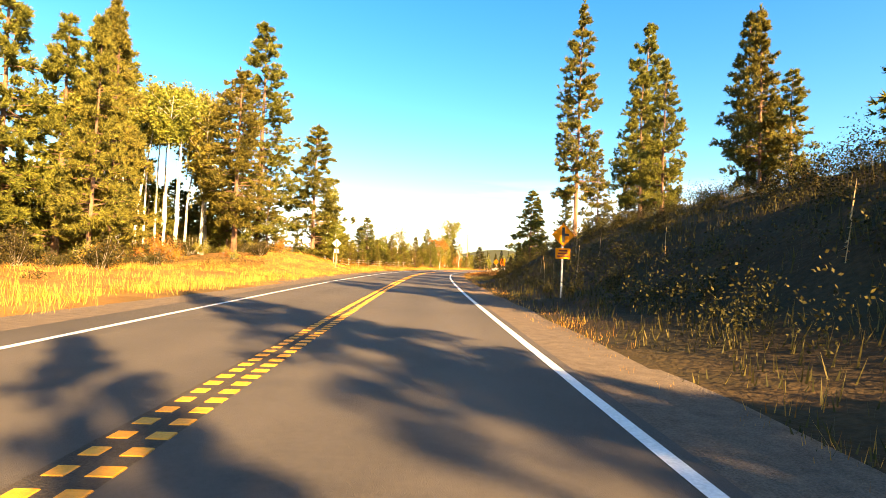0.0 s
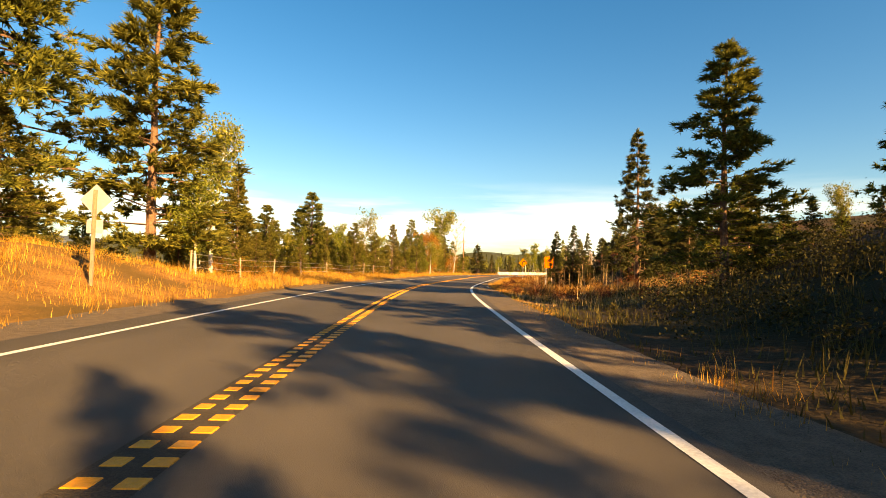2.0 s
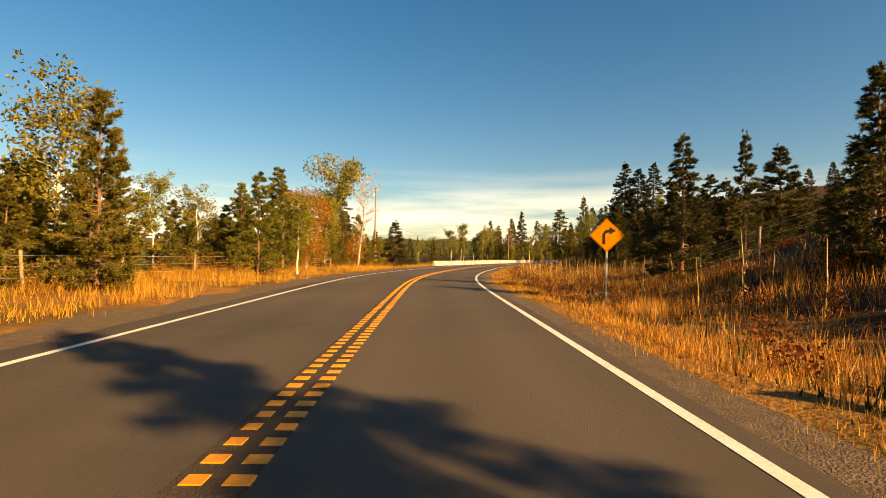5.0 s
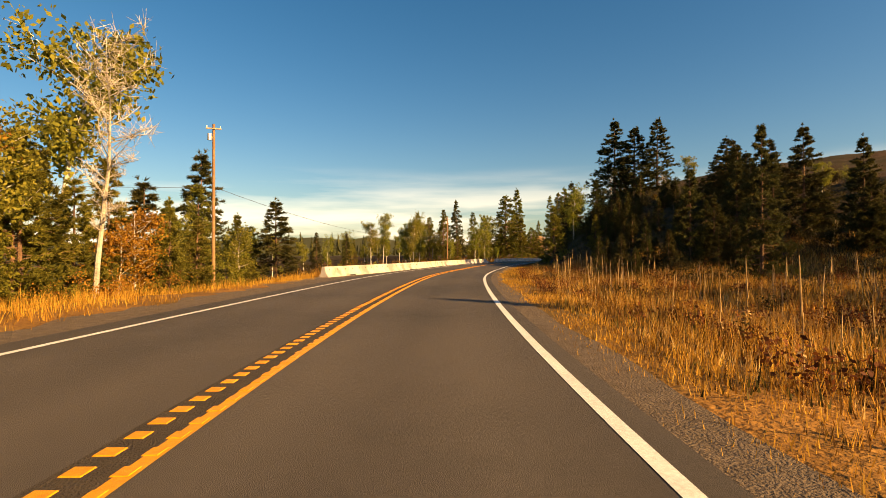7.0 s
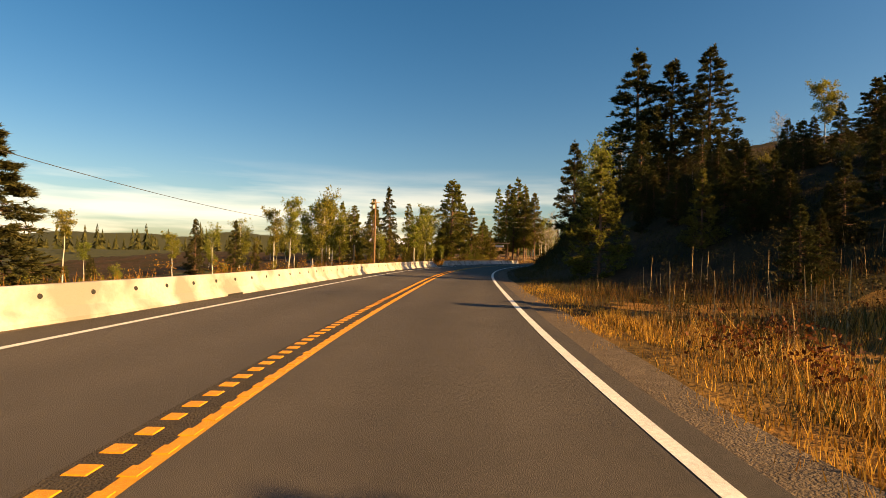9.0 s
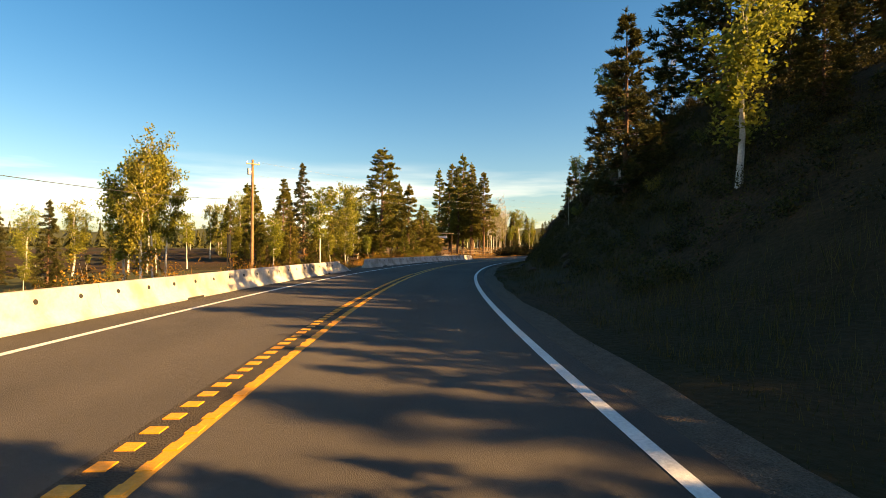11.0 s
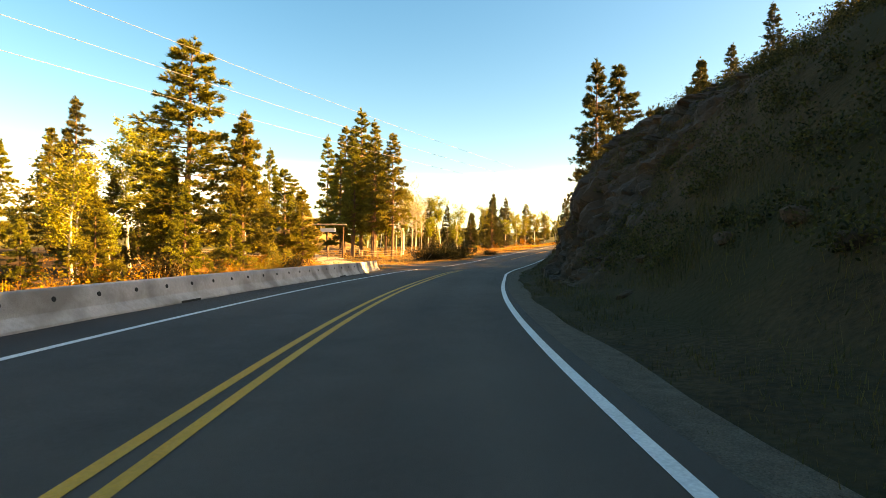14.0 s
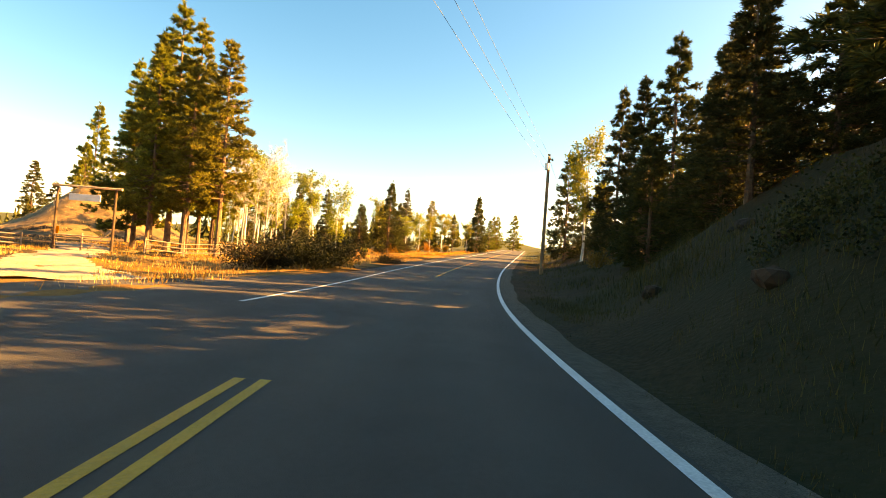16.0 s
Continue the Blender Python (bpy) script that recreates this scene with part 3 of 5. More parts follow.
def conifer(seed, tall, r, bare, reach, droop, whorls, arms, tufts, size, needle, fill=8, ragged=0.3, blunt=0.75):
    """Trunk with limbs, and a crown of needle tufts along them."""
    rng = np.random.default_rng(seed)
    verts, faces = [], []
    axis = stem(rng, verts, faces, tall, r)
    at, way = [], []
    for k in range(whorls):
        level = bare + (0.985 - bare) * k / (whorls - 1)
        for j in range(arms):
            if rng.random() < 0.10:
                continue
            t = min(max(level + rng.uniform(-0.55, 0.55) * (0.985 - bare) / (whorls - 1), bare), 0.985)
            share = (1 - (t - bare) / (1 - bare))
            wide = reach * min(1.0, share ** blunt + 0.05) * (0.55 + 0.45 * min(1, (t - bare) / 0.12 + 0.25))
            turn = rng.uniform(0, 6.28)
            long = wide * rng.uniform(1 - ragged, 1 + ragged * 0.6)
            root = on_axis(axis, tall * t)
            rise = -droop * long + rng.normal(0, 0.14) * long + 0.45 * long * max(0.0, 0.6 - share)
            tip = root + np.array((math.cos(turn) * long, math.sin(turn) * long, rise))
            tube(verts, faces, root, tip, 0.028 * tall / 12 * (0.5 + share), 0.006, 3)
            m = max(3, int(tufts * (0.35 + 0.65 * long / reach)))
            q = rng.uniform(0.18, 1.0, m) ** 0.7
            spot = root + (tip - root) * q[:, None]
            side = np.array((-math.sin(turn), math.cos(turn), 0))
            spot = spot + side * (rng.normal(0, 0.20, m) * long * (1.15 - q))[:, None] + np.array((0, 0, 1)) * rng.normal(0, 0.06, m)[:, None] * long
            at.append(spot)
            face = np.array((math.cos(turn), math.sin(turn), 0.30 - droop * 0.4))
            way.append(np.repeat(face[None], m, 0) + rng.normal(0, 0.35, (m, 3)))
    top = on_axis(axis, tall * 0.985)
    at.append(top + rng.normal(0, 0.10, (5, 3)) * (1, 1, 3))
    way.append(np.repeat(np.array(((0, 0, 1.0),)), 5, 0))
    v, f = blades(rng, np.vstack(at), np.vstack(way), fill, size, 0.125, 0.6)
    return mesh_of("trunk", verts, faces, BARK_PINE), mesh_of("crown", v, f, needle), tall


def broadleaf(seed, tall, r, bare, reach, limbs, clumps, count, size, leaf, bark, lean=0.03, twigs=0):
    rng = np.random.default_rng(seed)
    verts, faces = [], []
    axis = stem(rng, verts, faces, tall * 0.93, r, lean, 7, 0.03)
    at, bole = [], (verts, faces)
    if not count:
        verts, faces = [], []
    for k in range(limbs):
        t = bare + (0.97 - bare) * (k + rng.random()) / limbs
        root = on_axis(axis, tall * 0.93 * t)
        turn = rng.uniform(0, 6.28)
        body = math.sin(math.pi * min(1, 0.18 + 0.82 * (1 - (t - bare) / (1.02 - bare)))) * 0.75 + 0.25
        long = reach * body * rng.uniform(0.6, 1.15)
        tip = root + np.array((math.cos(turn) * long, math.sin(turn) * long, long * rng.uniform(0.3, 1.0)))
        mid = (root + tip) / 2 + rng.normal(0, 0.08, 3) * long
        tube(verts, faces, root, mid, r * 0.34 * (1.1 - t), r * 0.17, 4)
        tube(verts, faces, mid, tip, r * 0.17, 0.008, 3)
        for j in range(twigs):
            a = root + (tip - root) * rng.uniform(0.25, 1)
            b = a + rng.normal(0, 0.22, 3) * long + np.array((0, 0, 0.12 * long))
            tube(verts, faces, a, b, 0.014, 0.005, 3)
            c = (a + b) / 2
            tube(verts, faces, c, c + rng.normal(0, 0.16, 3) * long, 0.009, 0.004, 3)
        for j in range(clumps):
            at.append(root + (tip - root) * rng.uniform(0.35, 1.1) + rng.normal(0, 0.16, 3) * reach)
    if not count:
        return mesh_of("trunk", *bole, bark), mesh_of("bare_crown", verts, faces, bark), tall
    v, f = leaf_cloud(rng, np.array(at), count, size, 0.17 * max(1.0, reach / 1.6))
    return mesh_of("trunk", verts, faces, bark), mesh_of("crown", v, f, leaf), tall


def bush(seed, wide, tall, leaf, clumps=98, count=20, size=0.048):
    rng = np.random.default_rng(seed)
    verts, faces, at = [], [], []
    for k in range(14):
        turn, out = rng.uniform(0, 6.28), rng.uniform(0.2, 1.0)
        tip = np.array((math.cos(turn) * wide * out, math.sin(turn) * wide * out, tall * rng.uniform(0.45, 1.0) * (1.15 - 0.45 * out)))
        tube(verts, faces, (tip[0] * 0.1, tip[1] * 0.1, -0.1), tip, 0.02, 0.006, 3)
        for j in range(clumps // 14):
            at.append(tip * rng.uniform(0.35, 1.02) + rng.normal(0, 0.10, 3) * wide)
    v, f = leaf_cloud(rng, np.array(at), count, size, 0.13 * wide)
    return mesh_of("branching_stem", verts, faces, BARK_GREY), mesh_of("foliage", v, f, leaf), tall


KINDS = {
    "pine": [conifer(11, 12, 0.17, 0.04, 2.9, 0.02, 27, 6, 20, 0.29, NEEDLES, 19, ragged=0.35, blunt=0.86),
             conifer(12, 12, 0.16, 0.09, 2.7, -0.05, 26, 6, 20, 0.29, NEEDLES, 19, ragged=0.4, blunt=0.8),
             conifer(13, 12, 0.19, 0.07, 3.0, 0.06, 26, 6, 20, 0.30, NEEDLES, 19, ragged=0.45, blunt=0.76),
             conifer(14, 12, 0.16, 0.13, 2.6, 0.02, 25, 6, 21, 0.29, NEEDLES, 19, ragged=0.4, blunt=0.82)],
    # conifers of the shaded slopes; the shade is in their needle colour
    "fir": [conifer(44, 12, 0.18, 0.03, 3.0, 0.04, 29, 6, 19, 0.30, NEEDLES_DARK, 17, ragged=0.3, blunt=0.86),
            conifer(45, 12, 0.17, 0.05, 2.7, -0.02, 28, 6, 19, 0.30, NEEDLES_DARK, 17, ragged=0.4, blunt=0.8),
            conifer(46, 12, 0.17, 0.06, 2.8, 0.08, 27, 6, 19, 0.30, NEEDLES_DARK, 17, ragged=0.35, blunt=0.84)],
    "youngpine": [conifer(41, 9, 0.13, 0.02, 2.3, -0.02, 24, 6, 17, 0.26, NEEDLES, 19, ragged=0.35, blunt=0.8),
                  conifer(42, 9, 0.13, 0.04, 2.1, -0.10, 23, 6, 17, 0.26, NEEDLES, 19, ragged=0.45, blunt=0.72),
                  conifer(43, 9, 0.12, 0.02, 1.9, 0.05, 25, 6, 16, 0.26, NEEDLES, 19, ragged=0.3, blunt=0.88)],
    "bigpine": [conifer(15, 18, 0.26, 0.16, 3.4, 0.0, 32, 6, 23, 0.31, NEEDLES, 22, ragged=0.5, blunt=0.56),
                conifer(16, 18, 0.26, 0.10, 3.6, 0.05, 34, 6, 22, 0.31, NEEDLES, 22, ragged=0.4, blunt=0.7)],
    "tallpine": [conifer(47, 18, 0.22, 0.26, 2.5, 0.05, 30, 6, 19, 0.30, NEEDLES, 19, ragged=0.5, blunt=0.6),
                 conifer(48, 18, 0.20, 0.20, 2.3, -0.02, 31, 6, 19, 0.30, NEEDLES, 19, ragged=0.45, blunt=0.66)],
    "spruce": [conifer(17, 12, 0.15, 0.03, 2.7, 0.28, 32, 6, 17, 0.30, NEEDLES_DARK, 14, ragged=0.22, blunt=0.92),
               conifer(18, 12, 0.15, 0.05, 2.4, 0.22, 30, 6, 17, 0.30, NEEDLES_DARK, 14, ragged=0.3, blunt=0.88),
               conifer(19, 12, 0.14, 0.04, 2.8, 0.30, 30, 6, 17, 0.30, NEEDLES_DARK, 14, ragged=0.3, blunt=0.85)],
    "aspen": [broadleaf(21, 13, 0.15, 0.36, 2.0, 30, 13, 12, 0.13, LEAVES, BARK_WHITE),
              broadleaf(22, 13, 0.14, 0.48, 1.9, 28, 13, 12, 0.13, LEAVES, BARK_WHITE, 0.06),
              broadleaf(23, 13, 0.16, 0.22, 2.2, 32, 13, 12, 0.13, LEAVES, BARK_WHITE, 0.04)],
    "rust": [broadleaf(24, 13, 0.15, 0.15, 2.2, 32, 12, 12, 0.13, LEAVES_RUST, BARK_WHITE)],
    "talla": [broadleaf(25, 13, 0.17, 0.62, 2.0, 24, 14, 13, 0.12, LEAVES, BARK_WHITE, 0.10, 2)],
    "stand": [broadleaf(27, 17, 0.15, 0.68, 2.1, 26, 13, 12, 0.13, LEAVES, BARK_WHITE, 0.08, 1),
              broadleaf(28, 17, 0.13, 0.72, 1.9, 24, 13, 12, 0.13, LEAVES, BARK_WHITE, 0.05, 1)],
    "slim": [broadleaf(29, 13, 0.11, 0.78, 1.0, 14, 10, 12, 0.11, LEAVES, BARK_WHITE, 0.03)],
    "darkbush": [bush(35, 1.5, 1.9, BUSH_LEAVES, 224, 30, 0.045), bush(36, 1.8, 1.8, BUSH_LEAVES, 224, 30, 0.045)],
    "bare": [broadleaf(26, 13, 0.13, 0.32, 1.7, 44, 0, 0, 0.1, LEAVES, BARK_BIRCH, 0.05, 16)],
    "shrub": [bush(31, 1.0, 1.6, SHRUB_LEAVES), bush(32, 1.3, 1.5, SHRUB_LEAVES), bush(33, 0.9, 1.9, LEAVES), bush(34, 1.1, 1.5, LEAVES_RUST)]}
LABELS = {
    "pine": ("pine_tree", "golden-green pine with a reddish bark trunk", "pine tree"),
    "youngpine": ("pine_tree", "bushy young pine with boughs down to the grass", "pine tree"),
    "fir": ("shaded_conifer", "dense pointed conifer, slope shade put into its darker needles", "fir tree"),
    "tallpine": ("pine_tree", "tall pine with a long bare reddish trunk", "pine tree"),
    "bigpine": ("pine_tree", "tall broad-crowned pine lit by low sun", "pine tree"),
    "spruce": ("spruce_tree", "dark narrow spruce with drooping boughs", "spruce tree"),
    "aspen": ("aspen_tree", "slender white-trunked aspen with yellow-green leaves", "aspen tree"),
    "rust": ("aspen_tree", "white-trunked aspen in rusty orange autumn leaf", "aspen tree"),
    "talla": ("aspen_tree", "tall leaning aspen with a small leafy top", "aspen tree"),
    "stand": ("aspen_tree", "tall aspen with a long bare white trunk", "aspen tree"),
    "slim": ("aspen_tree", "thin aspen with a long bare trunk and a small crown", "aspen tree"),
    "darkbush": ("shrub", "dense dark rounded bush beside the road", "shrub"),
    "bare": ("birch_tree", "leafless pale birch with fine bare twigs", "birch tree"),
    "shrub": ("shrub", "low leafy shrub in dry grass", "shrub")}
TURN = random.Random(5)


def plant(kind, x, y, top, foot=None, wide=1.0, lean=(0, 0)):
    """A tree that stands on the land at x, y and reaches up to the height top."""
    forms = KINDS[kind]
    trunk, crown, tall = forms[TURN.randrange(len(forms))]
    z = height(x, y) if foot is None else foot
    grow = max(top - z, 1.2) / (tall + 0.7)
    name, label, category = LABELS[kind]
    ob = thing(name, x, y, z - 0.05, 0, label, category)
    fat = wide * (grow ** 0.85) * TURN.uniform(0.92, 1.12)
    slant = Matrix.Identity(4)
    slant[0][2], slant[1][2] = lean[0] / tall / grow, lean[1] / tall / grow
    ob.matrix_world = Matrix.Translation((x, y, z - 0.05)) @ slant @ pose(0, 0, 0, 0, 0, TURN.uniform(0, 360)) @ Matrix.Diagonal((fat, fat, grow, 1))
    for part_name, me in (("branching_stem" if category == "shrub" else "trunk", trunk), ("foliage" if category == "shrub" else "bare_crown" if kind == "bare" else "crown", crown)):
        part(part_name, me, None, ob)
    return ob


# --- stand of aspens and pines on the near bank
plant('bigpine', -22.5, 61.1, 30.6)
plant('bigpine', -21.9, 53.1, 21.4)
plant('pine', -17.2, 66.5, 19.6, wide=1.35)
plant('youngpine', -21.0, 60.5, 9.5, wide=1.3)
plant('youngpine', -24.5, 57.5, 8.0, wide=1.3)
plant('pine', -24.0, 36.5, 19.8, wide=0.7)
plant('pine', -39.9, 57.3, 29.0)
plant('pine', -41.4, 63.3, 29.1)
plant('pine', -23.3, 33.5, 17.7, wide=0.8)
plant('pine', -41.8, 63.0, 34.5)
plant('pine', -27.1, 61.6, 15.9)
plant('youngpine', -33.2, 57.0, 10.5, wide=1.3)
plant('youngpine', -34.0, 61.2, 9.9, wide=1.3)
plant('pine', -34.8, 65.3, 11.3, wide=1.3)
plant('youngpine', -31.8, 62.4, 9.5, wide=1.2)
plant('pine', -33.3, 68.3, 10.2, wide=1.2)
plant('stand', -27.9, 41.5, 16.2)
plant('stand', -28.0, 43.5, 16.9)
plant('stand', -27.8, 39.5, 15.4)
plant('stand', -30.2, 47.4, 17.6)
plant('stand', -29.9, 49.3, 19.0)
plant('stand', -30.9, 52.3, 19.4)
plant('stand', -30.9, 54.3, 20.4)
plant('stand', -28.2, 53.3, 20.2)
plant('aspen', -26.6, 55.5, 20.4)
plant('stand', -32.3, 58.3, 21.4)
plant('stand', -26.4, 50.2, 18.9)
plant('stand', -25.0, 45.4, 17.2)
plant('stand', -29.0, 56.8, 20.6)
plant('aspen', -27.7, 59.4, 20.8)
plant('aspen', -14.1, 65.6, 6.6)
plant('spruce', -18.6, 73.7, 7.3)
plant('youngpine', -17.4, 80.6, 8.8, wide=1.4)
# --- young pines along the fence
plant('talla', -17.5, 75.9, 13.3)
plant('youngpine', -20.0, 86.2, 11.0, wide=1.4)
plant('youngpine', -18.4, 91.2, 7.9, wide=1.5)
plant('youngpine', -15.8, 94.6, 7.9, wide=1.5)
plant('youngpine', -14.2, 94.3, 9.9, wide=1.45)
plant('aspen', -12.4, 101.0, 5.7)
plant('aspen', -9.3, 104.7, 8.8)
plant('youngpine', -5.5, 98.6, 6.7)
plant('youngpine', -11.5, 107.0, 5.6)
plant('youngpine', -2.8, 112.5, 6.5)
plant('aspen', -0.7, 114.4, 5.5)
plant('youngpine', -15.2, 101.4, 5.1)
plant('aspen', -13.9, 101.2, 4.3)
plant('aspen', -13.9, 104.2, 5.3)
plant('youngpine', -12.3, 107.0, 5.6)
plant('youngpine', -8.1, 104.3, 6.0)
plant('youngpine', -4.7, 117.9, 6.5)
plant('youngpine', -2.3, 121.5, 7.1)
plant('rust', -0.7, 123.3, 4.6)
plant('aspen', -20.1, 79.5, 5.0)
plant('spruce', -22.8, 81.7, 4.6)
# --- rusty trees and birches before the bend
plant('pine', -4.1, 131.1, 5.8)
plant('pine', -4.6, 134.4, 7.1)
plant('pine', -4.4, 138.4, 11.3)
plant('rust', -2.7, 136.9, 8.9)
plant('rust', -1.5, 136.5, 8.6)
plant('rust', -0.7, 139.4, 8.4)
plant('aspen', 0.3, 141.2, 7.2)
plant('pine', 0.8, 143.1, 7.2)
plant('pine', 2.5, 149.9, 7.4)
plant('pine', 4.8, 155.5, 5.6)
plant('spruce', 3.0, 158.1, 7.2, wide=1.5)
plant('pine', 3.5, 161.2, 4.2)
plant('aspen', 4.5, 162.9, 5.2)
plant('pine', 5.4, 170.1, 8.8)
plant('spruce', 2.1, 210.0, 19.6, wide=1.5)
plant('aspen', 8.8, 174.1, 4.8)
plant('pine', 6.9, 152.5, 3.9)
plant('youngpine', 5.5, 150.9, 4.6)
plant('rust', 4.1, 149.3, 4.6)
plant('rust', 3.2, 148.6, 3.4)
plant('youngpine', 0.8, 145.1, 7.0)
plant('youngpine', 0.5, 143.1, 7.4)
plant('pine', 1.6, 147.0, 5.7)
plant('spruce', 12.9, 180.6, 8.4, wide=1.5)
# --- valley side beyond the barrier
plant('pine', 8.8, 175.7, 6.2)
plant('aspen', 8.9, 181.1, 5.0)
plant('pine', 9.9, 183.0, 5.4)
plant('slim', 13.2, 200.7, 5.7)
plant('slim', 14.0, 207.1, 2.6)
plant('aspen', 22.1, 244.9, 4.9)
plant('spruce', 25.8, 250.8, 7.7)
plant('aspen', 29.1, 252.6, 6.8)
plant('aspen', 33.8, 252.5, 8.1)
plant('aspen', 40.3, 251.5, 11.1)
plant('aspen', 43.2, 245.6, 5.5)
plant('aspen', 47.4, 248.0, 7.0)
plant('pine', 68.1, 296.8, 17.8)
plant('pine', 63.9, 271.1, 11.7)
plant('pine', 71.4, 278.5, 17.5)
plant('spruce', 72.5, 269.0, 19.8)
plant('pine', 84.5, 283.2, 17.4)
plant('pine', 83.8, 272.5, 15.3)
plant('aspen', 37.1, 207.5, 8.1, wide=0.8)
plant('aspen', 38.0, 205.6, 9.3, wide=0.75)
plant('aspen', 38.8, 206.2, 8.8, wide=0.75)
plant('aspen', 39.5, 206.9, 7.8, wide=0.7)
plant('aspen', 42.0, 245.5, 13.1)
plant('spruce', 31.6, 240.1, 7.1)
plant('aspen', 45.6, 266.0, 7.1)
plant('pine', 54.7, 254.2, 9.9)
plant('pine', 58.6, 256.5, 13.0)
plant('aspen', 52.7, 224.7, 5.4)
plant('youngpine', 54.9, 225.7, 6.2)
plant('aspen', 53.6, 263.9, 9.6)
plant('aspen', 56.3, 267.9, 10.2)
plant('aspen', 58.5, 262.9, 11.1)
plant('aspen', 61.2, 266.9, 12.3)
plant('pine', 73.2, 281.9, 15.4)
plant('shrub', 60.4, 232.8, 2.4)
plant('shrub', 62.1, 231.3, 0.8)
# --- round the ranch gate
plant('bigpine', 72.9, 236.2, 17.5, wide=1.35)
plant('pine', 81.7, 246.1, 14.1)
plant('aspen', 71.8, 245.9, 11.0)
plant('aspen', 73.8, 247.9, 13.5)
plant('aspen', 86.7, 256.9, 12.0)
plant('pine', 122.9, 301.9, 15.9)
plant('bare', 121.4, 267.8, 14.2)
plant('aspen', 126.6, 271.1, 14.8)
plant('bare', 129.6, 272.1, 17.3)
plant('bare', 134.9, 275.3, 14.5)
plant('talla', 130.4, 264.8, 12.7)
plant('spruce', 138.1, 270.2, 11.5)
plant('spruce', 153.0, 275.5, 11.0)
plant('aspen', 138.6, 275.6, 9.9)
plant('spruce', 157.8, 273.2, 16.2)
plant('aspen', 154.5, 273.0, 12.8)
plant('aspen', 176.1, 279.2, 12.3)
plant('aspen', 185.5, 281.4, 13.0)
plant('aspen', 188.0, 277.3, 13.8)
plant('spruce', 199.5, 275.9, 19.7)
plant('pine', 238.9, 288.7, 19.0)
plant('pine', 250.4, 287.4, 20.8)
plant('aspen', 203.9, 281.0, 13.1)
plant('spruce', 127.2, 341.7, 16.7, wide=1.3)
plant('spruce', 131.9, 343.8, 12.9, wide=1.3)
plant('tallpine', 108.7, 261.6, 24.6, wide=1.15)
plant('tallpine', 112.0, 270.8, 24.0)
plant('tallpine', 107.9, 253.1, 19.2)
plant('tallpine', 106.4, 255.6, 16.8)
plant('tallpine', 110.6, 257.8, 17.6)
plant('tallpine', 105.6, 259.4, 18.6)
plant('tallpine', 112.0, 262.0, 20.4)
plant('tallpine', 114.2, 279.3, 23.9)
plant('tallpine', 115.8, 270.7, 21.6)
plant('pine', 108.1, 266.4, 18.1)
plant('tallpine', 107.2, 261.9, 21.4)
plant('tallpine', 108.2, 258.2, 21.9)
plant('bare', 110.8, 254.5, 10.2)
plant('aspen', 113.8, 257.3, 12.2)
plant('bare', 110.3, 251.5, 9.6)
plant('bare', 113.4, 254.1, 10.8)
plant('bare', 115.4, 254.6, 11.0)
plant('aspen', 119.2, 260.0, 10.1)
plant('aspen', 123.2, 261.2, 7.9)
plant('aspen', 136.5, 266.3, 7.2)
plant('spruce', 142.7, 267.5, 9.9)
plant('aspen', 143.6, 270.0, 7.0)
plant('spruce', 143.4, 262.3, 13.2, wide=1.3)
plant('pine', 145.9, 266.0, 9.6)
plant('aspen', 153.1, 265.8, 9.3)
plant('aspen', 157.5, 266.1, 10.4)
plant('aspen', 161.9, 266.5, 10.6)
plant('aspen', 164.7, 265.7, 11.3)
plant('pine', 169.3, 265.8, 11.3)
plant('spruce', 177.0, 264.4, 16.2)
plant('aspen', 172.5, 264.4, 10.0)
plant('pine', 196.9, 270.2, 14.3)
plant('pine', 191.1, 268.4, 12.5)
plant('darkbush', 113.3, 239.2, 1.7, wide=1.4)
plant('darkbush', 100.2, 238.6, 2.9, wide=1.25)
plant('darkbush', 101.6, 238.2, 2.9, wide=1.25)
plant('darkbush', 101.6, 236.4, 3.0, wide=1.2)
plant('darkbush', 103.0, 237.0, 3.4, wide=1.25)
plant('darkbush', 104.2, 236.4, 3.4, wide=1.15)
plant('pine', 74.9, 231.3, 11.5, wide=1.2)
plant('pine', 84.6, 241.2, 8.7)
plant('pine', 83.0, 240.0, 9.3, wide=1.2)
plant('pine', 82.9, 236.6, 7.0, wide=1.3)
plant('pine', 154.1, 377.6, 41.1)
plant('pine', 150.5, 374.6, 28.5)
# --- bank and meadow on the sunny side
plant('tallpine', 12.1, 47.3, 27.0, wide=0.85)
plant('pine', 14.6, 48.8, 13.0, wide=1.0)
plant('youngpine', 11.6, 49.0, 8.6, wide=1.1)
plant('bigpine', 20.0, 51.3, 27.5, wide=0.8)
plant('pine', 9.2, 54.2, 9.9, wide=1.25)
plant('pine', 17.8, 49.5, 11.0, wide=0.9)
plant('pine', 26.7, 39.6, 18.2)
plant('spruce', 12.9, 70.4, 11.4)
plant('spruce', 14.5, 91.1, 6.4)
plant('spruce', 14.4, 98.1, 6.3)
plant('pine', 19.5, 87.0, 6.6)
plant('pine', 20.6, 74.2, 8.4)
plant('pine', 23.2, 76.0, 9.5)
plant('pine', 19.7, 69.2, 8.0)
plant('spruce', 29.5, 111.5, 10.6, wide=0.8)
plant('fir', 31.2, 117.0, 8.6, wide=1.2)
plant('fir', 34.6, 113.8, 10.4, wide=1.2)
plant('fir', 34.0, 118.5, 8.4, wide=1.3)
plant('fir', 32.6, 133.2, 7.8, wide=0.8)
plant('fir', 38.0, 142.5, 7.4, wide=0.9)
plant('fir', 40.5, 141.0, 7.8, wide=1.0)
plant('fir', 38.0, 129.0, 9.4, wide=0.9)
